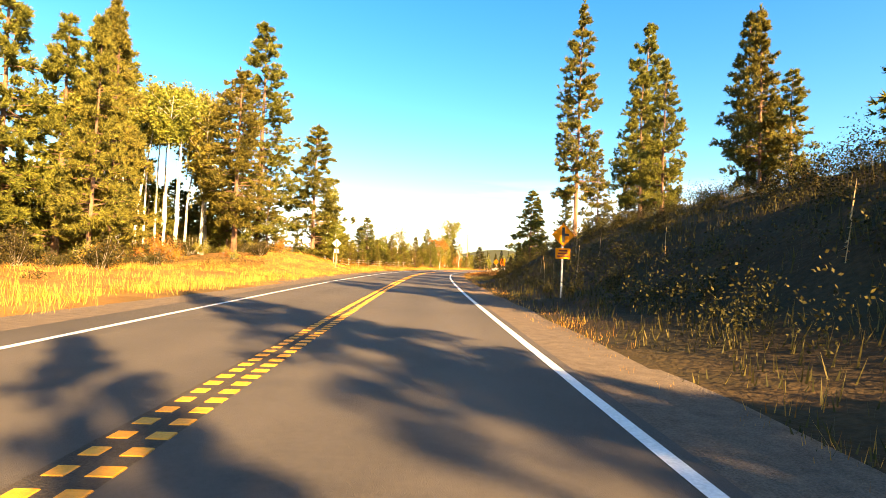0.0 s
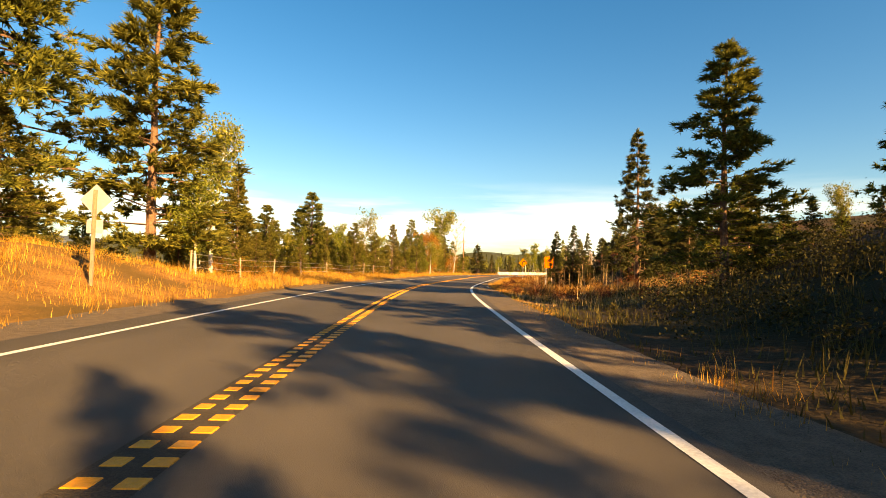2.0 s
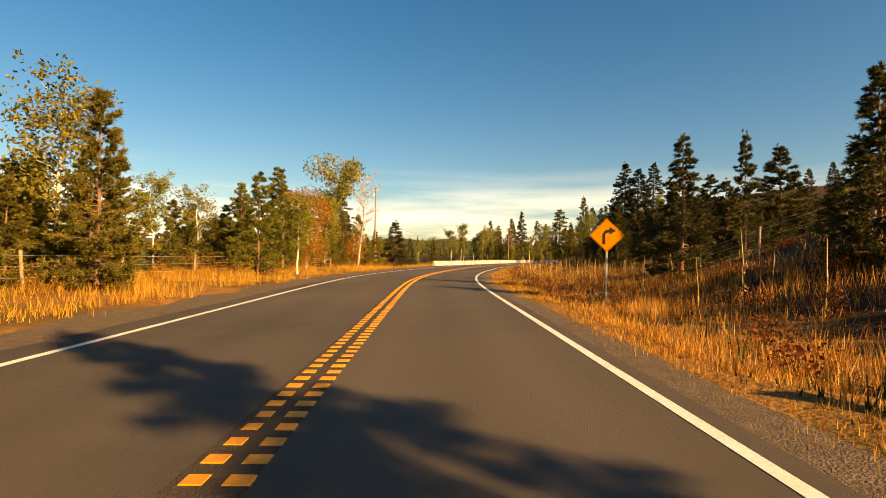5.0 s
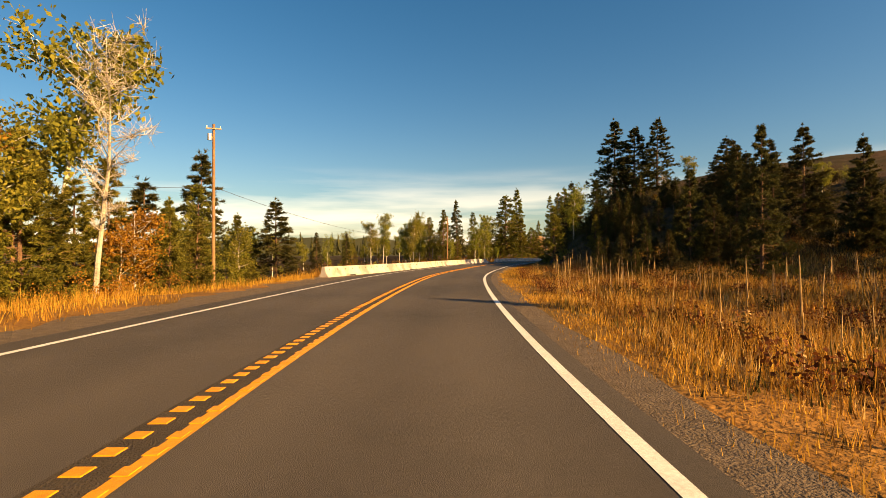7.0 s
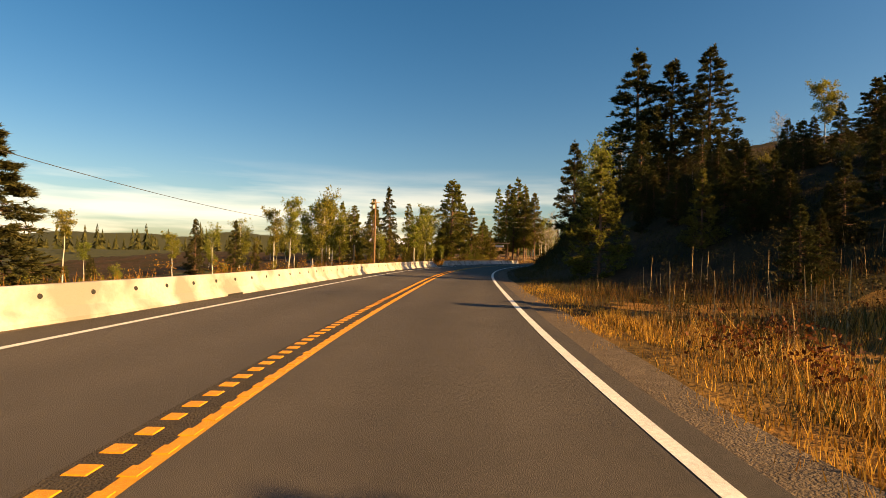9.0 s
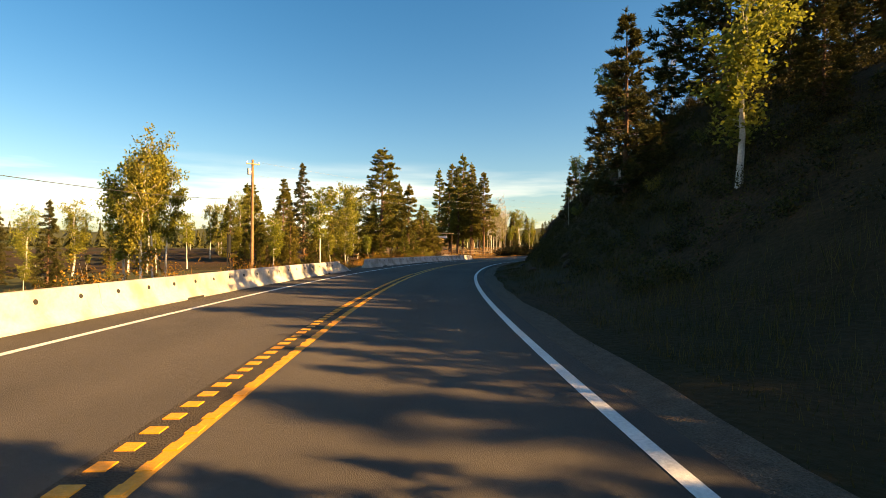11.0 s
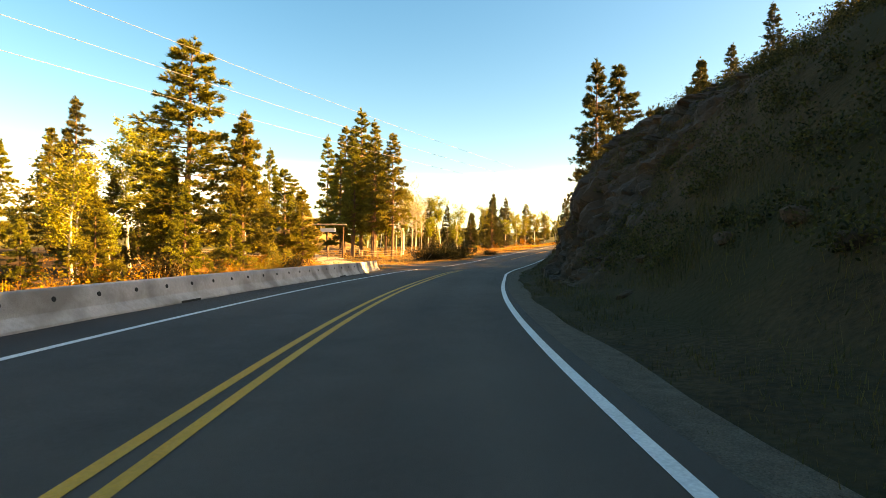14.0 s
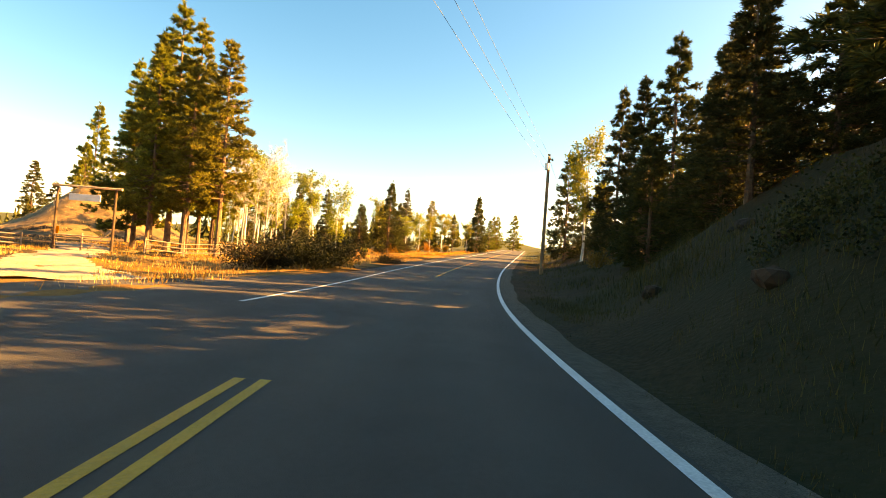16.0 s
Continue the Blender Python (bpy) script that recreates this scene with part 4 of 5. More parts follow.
plant('fir', 43.2, 138.4, 9.8, wide=1.0)
plant('fir', 41.5, 134.0, 8.0, wide=0.9)
plant('pine', 21.4, 95.8, 8.8, wide=0.85)
plant('pine', 23.0, 92.3, 7.3)
plant('pine', 18.3, 79.7, 7.5)
plant('spruce', 27.5, 98.5, 9.5)
plant('pine', 28.2, 97.4, 9.0)
plant('youngpine', 39.8, 162.0, 6.8)
plant('youngpine', 42.4, 158.5, 5.6)
plant('fir', 8.65, 76.1, 3.9, wide=0.6)
plant('fir', 10.0, 75.6, 2.9, wide=1.4)
plant('fir', 11.4, 77.4, 3.1, wide=1.3)
plant('fir', 13.2, 78.4, 4.2, wide=1.2)
plant('fir', 16.3, 73.7, 5.4, wide=1.3)
plant('fir', 18.3, 74.7, 6.1, wide=1.3)
plant('fir', 17.0, 71.8, 5.3, wide=1.3)
plant('fir', 16.1, 69.9, 5.6, wide=1.2)
plant('fir', 16.3, 76.3, 5.5, wide=1.2)
# --- wooded slope over the meadow
plant('fir', 61.3, 178.7, 22.0, wide=1.5)
plant('fir', 62.4, 175.6, 20.3, wide=1.4)
plant('fir', 64.2, 173.1, 21.1, wide=1.35)
plant('fir', 61.2, 158.5, 14.5, wide=1.4)
plant('fir', 55.1, 154.2, 13.4, wide=1.4)
plant('fir', 54.0, 152.3, 12.0, wide=1.3)
plant('fir', 51.8, 150.2, 11.6, wide=1.4)
plant('fir', 50.6, 148.3, 10.4, wide=1.5)
plant('fir', 49.2, 146.8, 9.2, wide=1.5)
plant('fir', 55.7, 149.7, 11.0, wide=1.4)
plant('fir', 58.5, 152.0, 13.0, wide=1.4)
plant('fir', 59.1, 158.8, 12.8, wide=1.3)
plant('fir', 50.1, 168.5, 10.9)
plant('aspen', 49.9, 172.9, 10.6)
plant('aspen', 56.6, 160.4, 12.9)
plant('fir', 49.2, 143.4, 8.6)
plant('aspen', 49.4, 141.3, 8.4)
plant('fir', 45.2, 136.3, 7.2)
plant('fir', 51.3, 155.4, 8.9)
plant('fir', 54.4, 179.7, 12.3)
plant('fir', 60.9, 181.8, 12.1)
plant('bare', 54.2, 161.7, 10.7)
plant('fir', 53.0, 160.0, 9.4)
plant('fir', 55.2, 173.6, 10.1)
plant('aspen', 55.4, 159.9, 8.1)
# --- thin white saplings at the foot of the cut
for sx, sy, top in ((63.0, 188.0, 8.0), (63.9, 189.4, 7.4), (60.6, 188.3, 5.8), (65.8, 186.6, 9.2), (70.2, 191.0, 8.6), (72.4, 192.2, 8.2), (75.5, 196.0, 8.4)):
    plant('slim', sx, sy, top, wide=0.8)
# --- above the cut
plant('aspen', 57.9, 182.5, 11.3)
plant('fir', 65.2, 181.5, 13.7)
plant('bare', 64.7, 183.6, 15.8)
plant('fir', 67.6, 181.4, 13.9)
plant('fir', 72.6, 185.5, 14.0)
plant('fir', 71.0, 190.3, 16.1)
plant('aspen', 68.8, 194.2, 9.5)
plant('aspen', 70.2, 193.0, 10.3)
plant('fir', 88.3, 211.2, 13.9, wide=0.95)
plant('fir', 92.2, 211.6, 14.9, wide=1.15)
plant('fir', 84.7, 201.1, 12.6)
plant('fir', 87.8, 203.5, 12.4)
plant('fir', 89.5, 205.5, 12.7)
plant('aspen', 79.1, 197.5, 12.0)
plant('fir', 101.2, 209.0, 17.0)
plant('spruce', 119.9, 221.9, 16.6)
plant('spruce', 125.3, 224.9, 17.8)
plant('aspen', 127.1, 228.0, 14.8)
plant('fir', 119.2, 219.9, 19.2)
plant('spruce', 118.3, 215.5, 15.6)
plant('fir', 135.4, 232.3, 14.8)
plant('spruce', 125.7, 218.2, 17.8)
plant('spruce', 107.5, 215.4, 15.8)
# the two birches beside the road, one in leaf, one bare
plant('talla', -0.7, 150.1, 15.3, lean=(2.2, -1.0))
plant('bare', 3.9, 140.8, 11.4, lean=(2.8, -1.2))

# trees on the bank that shade the road behind and beside the first stretch
for s, d, top in ((-62, 15, 17), (-54, 19, 19), (-45, 14, 16), (-36, 18, 20), (-27, 15, 17), (-19, 20, 20), (-12, 16, 15), (-15, 13, 12.5), (-2, 18, 16), (5, 14, 13.5), (9, 13, 13), (11, 16, 13.5),
                  (13, 18, 17), (17, 21, 20), (20, 15, 12.5), (24, 17, 14.5), (31, 16, 15), (34.5, 16, 16)):
    px, py = plan(s, d)
    plant('pine', float(px), float(py), top, wide=0.78)
for s, d, tall in ((140, 30, 5), (134, 34, 5), (128, 31, 5), (147, 24, 4.5), (153, 24, 4),
                   (150.5, 19, 4), (153.5, 18, 4.5), (157, 18.5, 4), (163, 18, 3), (177, 16, 2.6), (184, 15, 2.8), (191, 16, 2.4), (171, 16, 2.6), (178, 17, 2.2),
                   (187, 17, 2.2), (170, 14, 3.2), (173, 13.5, 3), (176, 13, 3.2), (180, 12.5, 3), (183, 13, 3), (166, 15, 3.2), (163, 15.5, 3.2),
                   (256, 10, 11), (260, 11, 12), (265, 10, 11), (270, 11, 12), (256, 14, 13), (262, 17, 14), (267, 13, 12), (273, 16, 14), (282, 14, 13), (292, 16, 14), (303, 13, 13), (315, 15, 14), (330, 14, 13),
                   (255.5, 12, 9), (222, 17, 3.4), (229, 16, 3), (235, 18, 3.6)):
    px, py = plan(s, d)
    px, py = float(px), float(py)
    plant('fir' if s % 3 else 'spruce', px, py, height(px, py) + tall * (0.62 if s > 254 else 1.0))

# ---- undergrowth ----
GROW = random.Random(9)


def woods(count, s_from, s_to, d_from, d_to, lo, hi, kinds):
    for k in range(count):
        s, d = GROW.uniform(s_from, s_to), GROW.uniform(d_from, d_to)
        px, py = plan(s, d)
        px, py = float(px), float(py)
        # the gateway and the mound behind it stay open
        share = min(1.0, max(0.0, ((px - 86) * 14 + (py - 234) * 24) / 772))
        if math.hypot(px - 74, py - 230) < 7:
            continue
        if math.hypot(px - 86 - 14 * share, py - 234 - 24 * share) < 8 or math.hypot(px - 106, py - 274) < 13 or math.hypot(px - 119, py - 296) < 13:
            continue
        plant(kinds[GROW.randrange(len(kinds))], px, py, height(px, py) + GROW.uniform(lo, hi) * (0.55 if d < -9 and 217 < s < 237 else 1.0))


woods(14, 14, 46, -42, -25, 18, 25, ("pine", "pine", "bigpine"))
woods(14, 70, 125, -42, -24, 6, 9, ("pine", "aspen", "pine"))
woods(30, 168, 205, -80, -40, 3, 5, ("pine", "aspen", "aspen", "spruce"))
woods(24, 208, 262, -80, -34, 3.5, 6, ("pine", "aspen", "aspen", "spruce"))
woods(16, 254, 300, 12, 27, 5, 7.5, ("pine", "spruce", "spruce"))
woods(50, 86, 126, -24, -13.5, 4.6, 6.8, ("youngpine", "youngpine", "aspen", "youngpine"))
woods(40, 216, 252, -30, -9.5, 5.5, 9.5, ("aspen", "pine", "pine", "aspen", "pine"))
woods(34, 122, 165, 25, 44, 3.2, 5.6, ("fir", "fir", "aspen", "spruce"))
woods(40, 148, 188, 11.5, 18, 1.8, 3.2, ("fir", "fir", "spruce"))
woods(14, 164, 190, 13, 24, 2, 4, ("fir", "fir", "spruce"))
woods(14, 64, 112, 20, 34, 3.5, 5.5, ("pine", "aspen", "spruce"))
woods(26, 288, 370, -58, -12, 8, 13, ("pine", "aspen", "aspen", "spruce"))
woods(14, 270, 370, 20, 45, 10, 15, ("pine", "spruce"))


def thicket(count, s_from, s_to, d_from, d_to, lo, hi):
    for k in range(count):
        px, py = plan(GROW.uniform(s_from, s_to), GROW.uniform(d_from, d_to))
        px, py = float(px), float(py)
        z = height(px, py)
        plant('shrub', px, py, z + GROW.uniform(lo, hi), z)


thicket(46, 14, 56, -26, -13.5, 0.8, 2.8)
thicket(26, 60, 112, -24, -14, 0.9, 2.2)
thicket(22, 112, 146, -24, -11, 0.8, 2.2)
thicket(26, 150, 246, -20, -9, 1.2, 3.0)
thicket(16, 206, 248, -15, -6.6, 0.8, 2.0)
thicket(16, 0, 52, 10, 22, 0.7, 1.8)
thicket(12, 66, 112, 16, 28, 0.8, 2.0)
thicket(34, 125, 180, 17, 34, 1.0, 2.8)
thicket(20, 140, 188, 11, 28, 0.8, 2.4)
thicket(14, 180, 210, 9, 16, 0.6, 1.5)
thicket(16, 255, 330, 9, 18, 0.8, 2.2)
thicket(18, 288, 370, -20, -9, 1.2, 2.6)
woods(26, 36, 66, -46, -29, 5, 11, ("pine", "youngpine", "spruce"))
woods(26, 66, 102, -15.5, -12, 1.8, 3.4, ("youngpine",))
thicket(20, 64, 102, -15, -11.8, 0.8, 1.8)
woods(18, 62, 84, -46, -28, 5, 10, ("pine", "youngpine", "spruce"))
woods(30, 88, 128, -16.5, -12.5, 2.2, 4.2, ("youngpine",))
thicket(24, 34, 62, -30, -18, 1.4, 3.2)


def scrub(name, seed, count, s_from, s_to, d_from, d_to, lo, hi, leaf, label):
    """Low scrub too dense to count, as one mesh of leaf clumps."""
    rng = np.random.default_rng(seed)
    x, y = plan(rng.uniform(s_from, s_to, count), rng.uniform(d_from, d_to, count))
    tall = rng.uniform(lo, hi, count)
    z = land(x, y)
    per = 16
    turn, out = rng.uniform(0, 6.28, (count, per)), rng.uniform(0, 0.75, (count, per)) * tall[:, None]
    spots = np.stack([x[:, None] + np.cos(turn) * out, y[:, None] + np.sin(turn) * out,
                      z[:, None] + tall[:, None] * rng.uniform(0.05, 1.0, (count, per)) * (1 - 0.5 * out / tall[:, None])], 2).reshape(-1, 3)
    v, f = leaf_cloud(rng, spots, 13, 0.034, 0.11)
    ob = new(name, mesh_of(name, v, f, leaf))
    tagged(ob, label, "scrub", kind="stuff")


scrub("hillside_scrub", 61, 430, 138, 192, 9.5, 32, 0.5, 2.0, SHRUB_LEAVES, "low scrub on a shaded hillside, leaves darkened for the shade")
scrub("rock_scrub", 62, 1500, 184, 250, 6.4, 18, 0.2, 0.85, SHRUB_LEAVES, "low scrub between rocks, leaves darkened for the shade")
scrub("bank_scrub", 67, 700, -4, 54, 6.6, 22, 0.35, 1.6, SHRUB_LEAVES, "brush on a shaded bank, leaves darkened for the shade")
scrub("barrier_scrub", 63, 150, 150, 248, -14, -6.2, 0.5, 1.5, LEAVES_RUST, "rusty autumn brush behind the barriers")
scrub("fence_scrub", 64, 120, 64, 146, -14, -8.5, 0.4, 1.4, LEAVES_RUST, "rusty brush along the fence")
scrub("mound_scrub", 65, 110, 8, 58, -24, -10.5, 0.4, 1.6, SHRUB_LEAVES, "green-brown brush on a grassy mound")
scrub("meadow_brush", 68, 560, 58, 160, 5.2, 22, 0.18, 0.6, BRUSH, "red-brown withered brush in the dry meadow")
scrub("meadow_scrub", 66, 200, 58, 164, 6.0, 26, 0.12, 0.45, SHRUB_LEAVES, "dark weeds in the dry meadow")

# ---- centre line with milled rumble strip ----
def rumble():
    rng = random.Random(3)
    verts, faces = [], []
    s = -40.0
    while s < 200:
        z = float(road_z(s))
        for a, b in ((-0.25, -0.11), (0.0 if s < 112 else 0.05, 0.155)):
            wear = rng.uniform(-0.012, 0.012)
            base = len(verts)
            for lift in (0.0, 0.010):
                inset = 0.008 if lift else 0.0
                for q, o in ((0.0 + inset, a + wear + inset), (0.0 + inset, b - inset), (0.145 - inset, b - inset), (0.145 - inset, a + wear + inset)):
                    x, y = plan(s + q, o)
                    verts.append((float(x), float(y), z + lift))
            faces.append([base + 4 + k for k in range(4)])
            for k in range(4):
                faces.append((base + k, base + (k + 1) % 4, base + 4 + (k + 1) % 4, base + 4 + k))
        s += 0.30
    ob = link("rumble_strip_bars", verts, faces, YELLOW_LINE)
    tagged(ob, "yellow painted ridges of a milled centre rumble strip", "road marking", kind="stuff")


MILLED = shade("milled_asphalt", (0.030, 0.024, 0.018), (0.06, 0.045, 0.03), 4.0, 0.95, 0.8, 60, 0.5)
tagged(ribbon("milled_strip", -40, 200, -0.30, 0.155, 0.003, MILLED), "dark milled groove band along the centre line", "road marking", kind="structure")
rumble()


# ---- concrete barriers ----
BARRIER_LONG = 6.3


def barrier_mesh():
    bm = bmesh.new()
    half = BARRIER_LONG / 2 - 0.001
    section = ((-0.30, 0.0), (-0.30, 0.07), (-0.16, 0.24), (-0.09, 0.60), (-0.07, 0.62), (0.07, 0.62), (0.09, 0.60), (0.16, 0.24), (0.30, 0.07), (0.30, 0.0))
    a = [bm.verts.new((-half, y, z)) for y, z in section]
    b = [bm.verts.new((half, y, z)) for y, z in section]
    n = len(section)
    for k in range(n):
        bm.faces.new((a[k], a[(k + 1) % n], b[(k + 1) % n], b[k]))
    bm.faces.new(a[::-1])
    bm.faces.new(b)
    bmesh.ops.recalc_face_normals(bm, faces=bm.faces)
    me = bpy.data.meshes.new("body")
    bm.to_mesh(me)
    bm.free()
    me.materials.append(CONCRETE)
    return me


def hole_mesh():
    bm = bmesh.new()
    bmesh.ops.create_cone(bm, cap_ends=True, segments=10, radius1=0.045, radius2=0.045, depth=0.03, matrix=pose(0, 0, 0, 90, 0, 0))
    me = bpy.data.meshes.new("lifting_hole")
    bm.to_mesh(me)
    bm.free()
    me.materials.append(HOLE_SHADE)
    return me


def slot_mesh():
    bm = bmesh.new()
    box(bm, (-0.42, -0.012, -0.035), (0.42, 0.012, 0.035))
    me = bpy.data.meshes.new("drain_slot")
    bm.to_mesh(me)
    bm.free()
    me.materials.append(HOLE_SHADE)
    return me


BARRIER, HOLE, SLOT = barrier_mesh(), hole_mesh(), slot_mesh()


def barrier_run(s_from, s_to, offset, group):
    s, k = s_from, 0
    while s < s_to:
        (x0, y0), (x1, y1) = plan(s, offset(s)), plan(s + BARRIER_LONG, offset(s + BARRIER_LONG))
        turn = math.degrees(math.atan2(y1 - y0, x1 - x0))
        mid = s + BARRIER_LONG / 2
        ob = thing("concrete_barrier", float(x0 + x1) / 2, float(y0 + y1) / 2, float(road_z(mid)) - 0.03, turn,
                   "weathered grey precast concrete road barrier segment", "barrier", group)
        part("body", BARRIER, None, ob)
        for x in (-2.62, -1.57, -0.52, 0.52, 1.57, 2.62):
            h = part("lifting_hole", HOLE, None, ob, "round lifting hole, its inner shade a dark disc")
            h.matrix_local = pose(x, -0.118, 0.44, -10, 0, 0)
        if k % 2 == 0:
            h = part("drain_slot", SLOT, None, ob, "drain slot at the foot, its inner shade a dark bar")
            h.matrix_local = pose(0.2, -0.296, 0.045, 0, 0, 0)
        s += BARRIER_LONG * BARRIER_LONG / math.hypot(x1 - x0, y1 - y0)
        k += 1


barrier_run(145.9, 198, lambda s: -4.58 - 1.4 * max(0.0, (160 - s) / 13) ** 1.5, "long row of barriers on the bend")
barrier_run(208.0, 242.5, lambda s: -4.62 - 0.5 * max(0.0, (214 - s) / 7) - 1.6 * max(0.0, (s - 237) / 10) ** 2, "second row of barriers")


def barrier_end(s, offset):
    """The low sloping concrete piece that ends a row."""
    (x0, y0), (x1, y1) = plan(s, offset), plan(s + 2.6, offset - 0.1)
    ob = thing("barrier_end_piece", float(x0), float(y0), -0.03, math.degrees(math.atan2(y1 - y0, x1 - x0)), "weathered sloping concrete end piece of a barrier row", "barrier")
    bm = bmesh.new()
    rings = []
    for x, k in ((0.0, 0.92), (1.3, 0.66), (2.5, 0.30), (2.6, 0.24)):
        rings.append([bm.verts.new((x, y, z * k)) for y, z in ((-0.30, 0.0), (-0.30, 0.08), (-0.16, 0.27), (-0.08, 0.64), (0.08, 0.64), (0.16, 0.27), (0.30, 0.08), (0.30, 0.0))])
    for a, b in zip(rings, rings[1:]):
        for k in range(8):
            bm.faces.new((a[k], a[(k + 1) % 8], b[(k + 1) % 8], b[k]))
    bm.faces.new(rings[0][::-1])
    bm.faces.new(rings[-1])
    bmesh.ops.recalc_face_normals(bm, faces=bm.faces)
    part("body", bm, CONCRETE, ob)


barrier_end(200.4, -4.6)


# ---- road signs ----
def post(bm, x, z_to, r=0.03, y=0.03):
    box(bm, (x - r, y - 0.0, -0.35), (x + r, y + 2 * r, z_to), 0.006)


def diamond(half, cut=0.04):
    c = cut
    return ((0, -half), (c, -half + c), (half - c, -c), (half, 0), (half - c, c), (c, half - c), (0, half), (-c, half - c), (-half + c, c), (-half, 0), (-half + c, -c), (-c, -half + c))


def plate(name, corners, lift, material, parent, label="", thick=0.004, y=0.0):
    bm = bmesh.new()
    outline(bm, [(x, z + lift) for x, z in corners], thick, y)
    return part(name, bm, material, parent, label)


def frame_line(name, corners, lift, width, material, parent, y):
    """A border line a little inside a plate's edge."""
    bm = bmesh.new()
    n = len(corners)
    for shrink in (0.93,):
        for k in range(n):
            (ax, az), (bx, bz) = corners[k], corners[(k + 1) % n]
            a, b = Vector((ax * shrink, y, az * shrink + lift)), Vector((bx * shrink, y, bz * shrink + lift))
            if (b - a).length < 1e-4:
                continue
            rod(bm, a, b, width / 2, width / 2, 4)
    return part(name, bm, material, parent)


def bar_rows(name, rows, y, material, parent):
    """Writing too small to read, as plain bars: x, z, width, height."""
    for x, z, w, h in rows:
        bm = bmesh.new()
        box(bm, (x - w / 2, y - 0.002, z - h / 2), (x + w / 2, y, z + h / 2))
        part(name, bm, material, parent)


def junction_sign(x, y, turn):
    z = height(x, y)
    ob = thing("junction_sign", x, y, z, turn, "yellow diamond side-road sign with a tab plate on a post", "road sign")
    up = 2.45 - z
    bm = bmesh.new()
    post(bm, 0, up + 0.25)
    part("post", bm, STEEL, ob, "galvanised steel post")
    d = plate("diamond_plate", diamond(0.425), up, SIGN_YELLOW, ob, "yellow reflective diamond")
    frame_line("border", diamond(0.425), up, 0.012, SIGN_BLACK, d, -0.002)
    bm = bmesh.new()
    box(bm, (-0.055, -0.005, up - 0.27), (0.045, -0.001, up + 0.27))
    box(bm, (0.045, -0.005, up - 0.04), (0.20, -0.001, up + 0.05))
    part("symbol", bm, SIGN_BLACK, d, "black side-road symbol")
    p = plate("tab_plate", ((-0.25, -0.19), (0.25, -0.19), (0.27, -0.17), (0.27, 0.17), (0.25, 0.19), (-0.25, 0.19), (-0.27, 0.17), (-0.27, -0.17)), up - 0.66, SIGN_YELLOW, ob, "yellow plate with small dark lettering")
    bar_rows("letter_bar", [(0, up - 0.56, 0.30, 0.055), (0, up - 0.66, 0.36, 0.055), (0, up - 0.76, 0.40, 0.055)], -0.001, SIGN_RED, p)


def curve_sign(x, y, turn):
    z = height(x, y)
    ob = thing("curve_sign", x, y, z, turn, "yellow diamond sign with a black right-bend arrow on a post", "road sign")
    up = 2.0 - z
    bm = bmesh.new()
    post(bm, 0, up + 0.25)
    part("post", bm, STEEL, ob, "galvanised steel post")
    d = plate("diamond_plate", diamond(0.53), up, SIGN_YELLOW, ob, "yellow reflective diamond")
    frame_line("border", diamond(0.53), up, 0.012, SIGN_BLACK, d, -0.002)
    bm = bmesh.new()
    box(bm, (-0.13, -0.005, up - 0.28), (-0.04, -0.001, up + 0.05))
    outline(bm, [(-0.13, up + 0.05), (-0.04, up + 0.05), (0.08, up + 0.10), (0.08, up + 0.19), (-0.05, up + 0.16)], 0.004, -0.005)
    outline(bm, [(0.08, up + 0.02), (0.28, up + 0.145), (0.08, up + 0.27)], 0.004, -0.005)
    part("arrow", bm, SIGN_BLACK, d, "black arrow bending right")


def watch_sign(x, y, turn):
    z = height(x, y)
    ob = thing("notice_sign", x, y, z, turn, "orange-yellow rural crime watch sign on two posts", "road sign")
    low, high = 1.42 - z, 2.40 - z
    for px in (-0.24, 0.24):
        bm = bmesh.new()
        post(bm, px, high, 0.022)
        part("post", bm, STEEL, ob)
    p = plate("sign_plate", ((-0.38, -0.49), (0.38, -0.49), (0.38, 0.49), (-0.38, 0.49)), (low + high) / 2, SIGN_ORANGE, ob, "orange-yellow rectangular plate")
    frame_line("border", ((-0.38, -0.49), (0.38, -0.49), (0.38, 0.49), (-0.38, 0.49)), (low + high) / 2, 0.012, SIGN_RED, p, -0.002)
    mid = (low + high) / 2
    bm = bmesh.new()
    outline(bm, [(-0.06, mid + 0.22), (0.06, mid + 0.22), (0.0, mid + 0.36)], 0.004, -0.005)
    part("emblem", bm, SIGN_RED, p, "small dark red emblem")
    for text, size, at_z in (("RURAL", 0.155, 0.06), ("CRIME WATCH", 0.112, -0.12), ("Area", 0.155, -0.31)):
        lettering("lettering", text, size, 0, -0.004, mid + at_z, SIGN_RED, p)


def sign_back(x, y, turn):
    z = height(x, y)
    ob = thing("sign_seen_from_behind", x, y, z, turn, "grey metal back of a diamond sign with a small tab plate", "road sign")
    up = 2.9 - z
    bm = bmesh.new()
    post(bm, 0, up + 0.3, 0.04, -0.08)
    part("post", bm, OLD_WOOD, ob, "grey square post")
    plate("diamond_plate", diamond(0.47), up, SIGN_BACK, ob, "bare aluminium diamond")
    plate("tab_plate", ((-0.24, -0.2), (0.24, -0.2), (0.24, 0.2), (-0.24, 0.2)), up - 0.78, SIGN_BACK, ob, "bare aluminium tab")


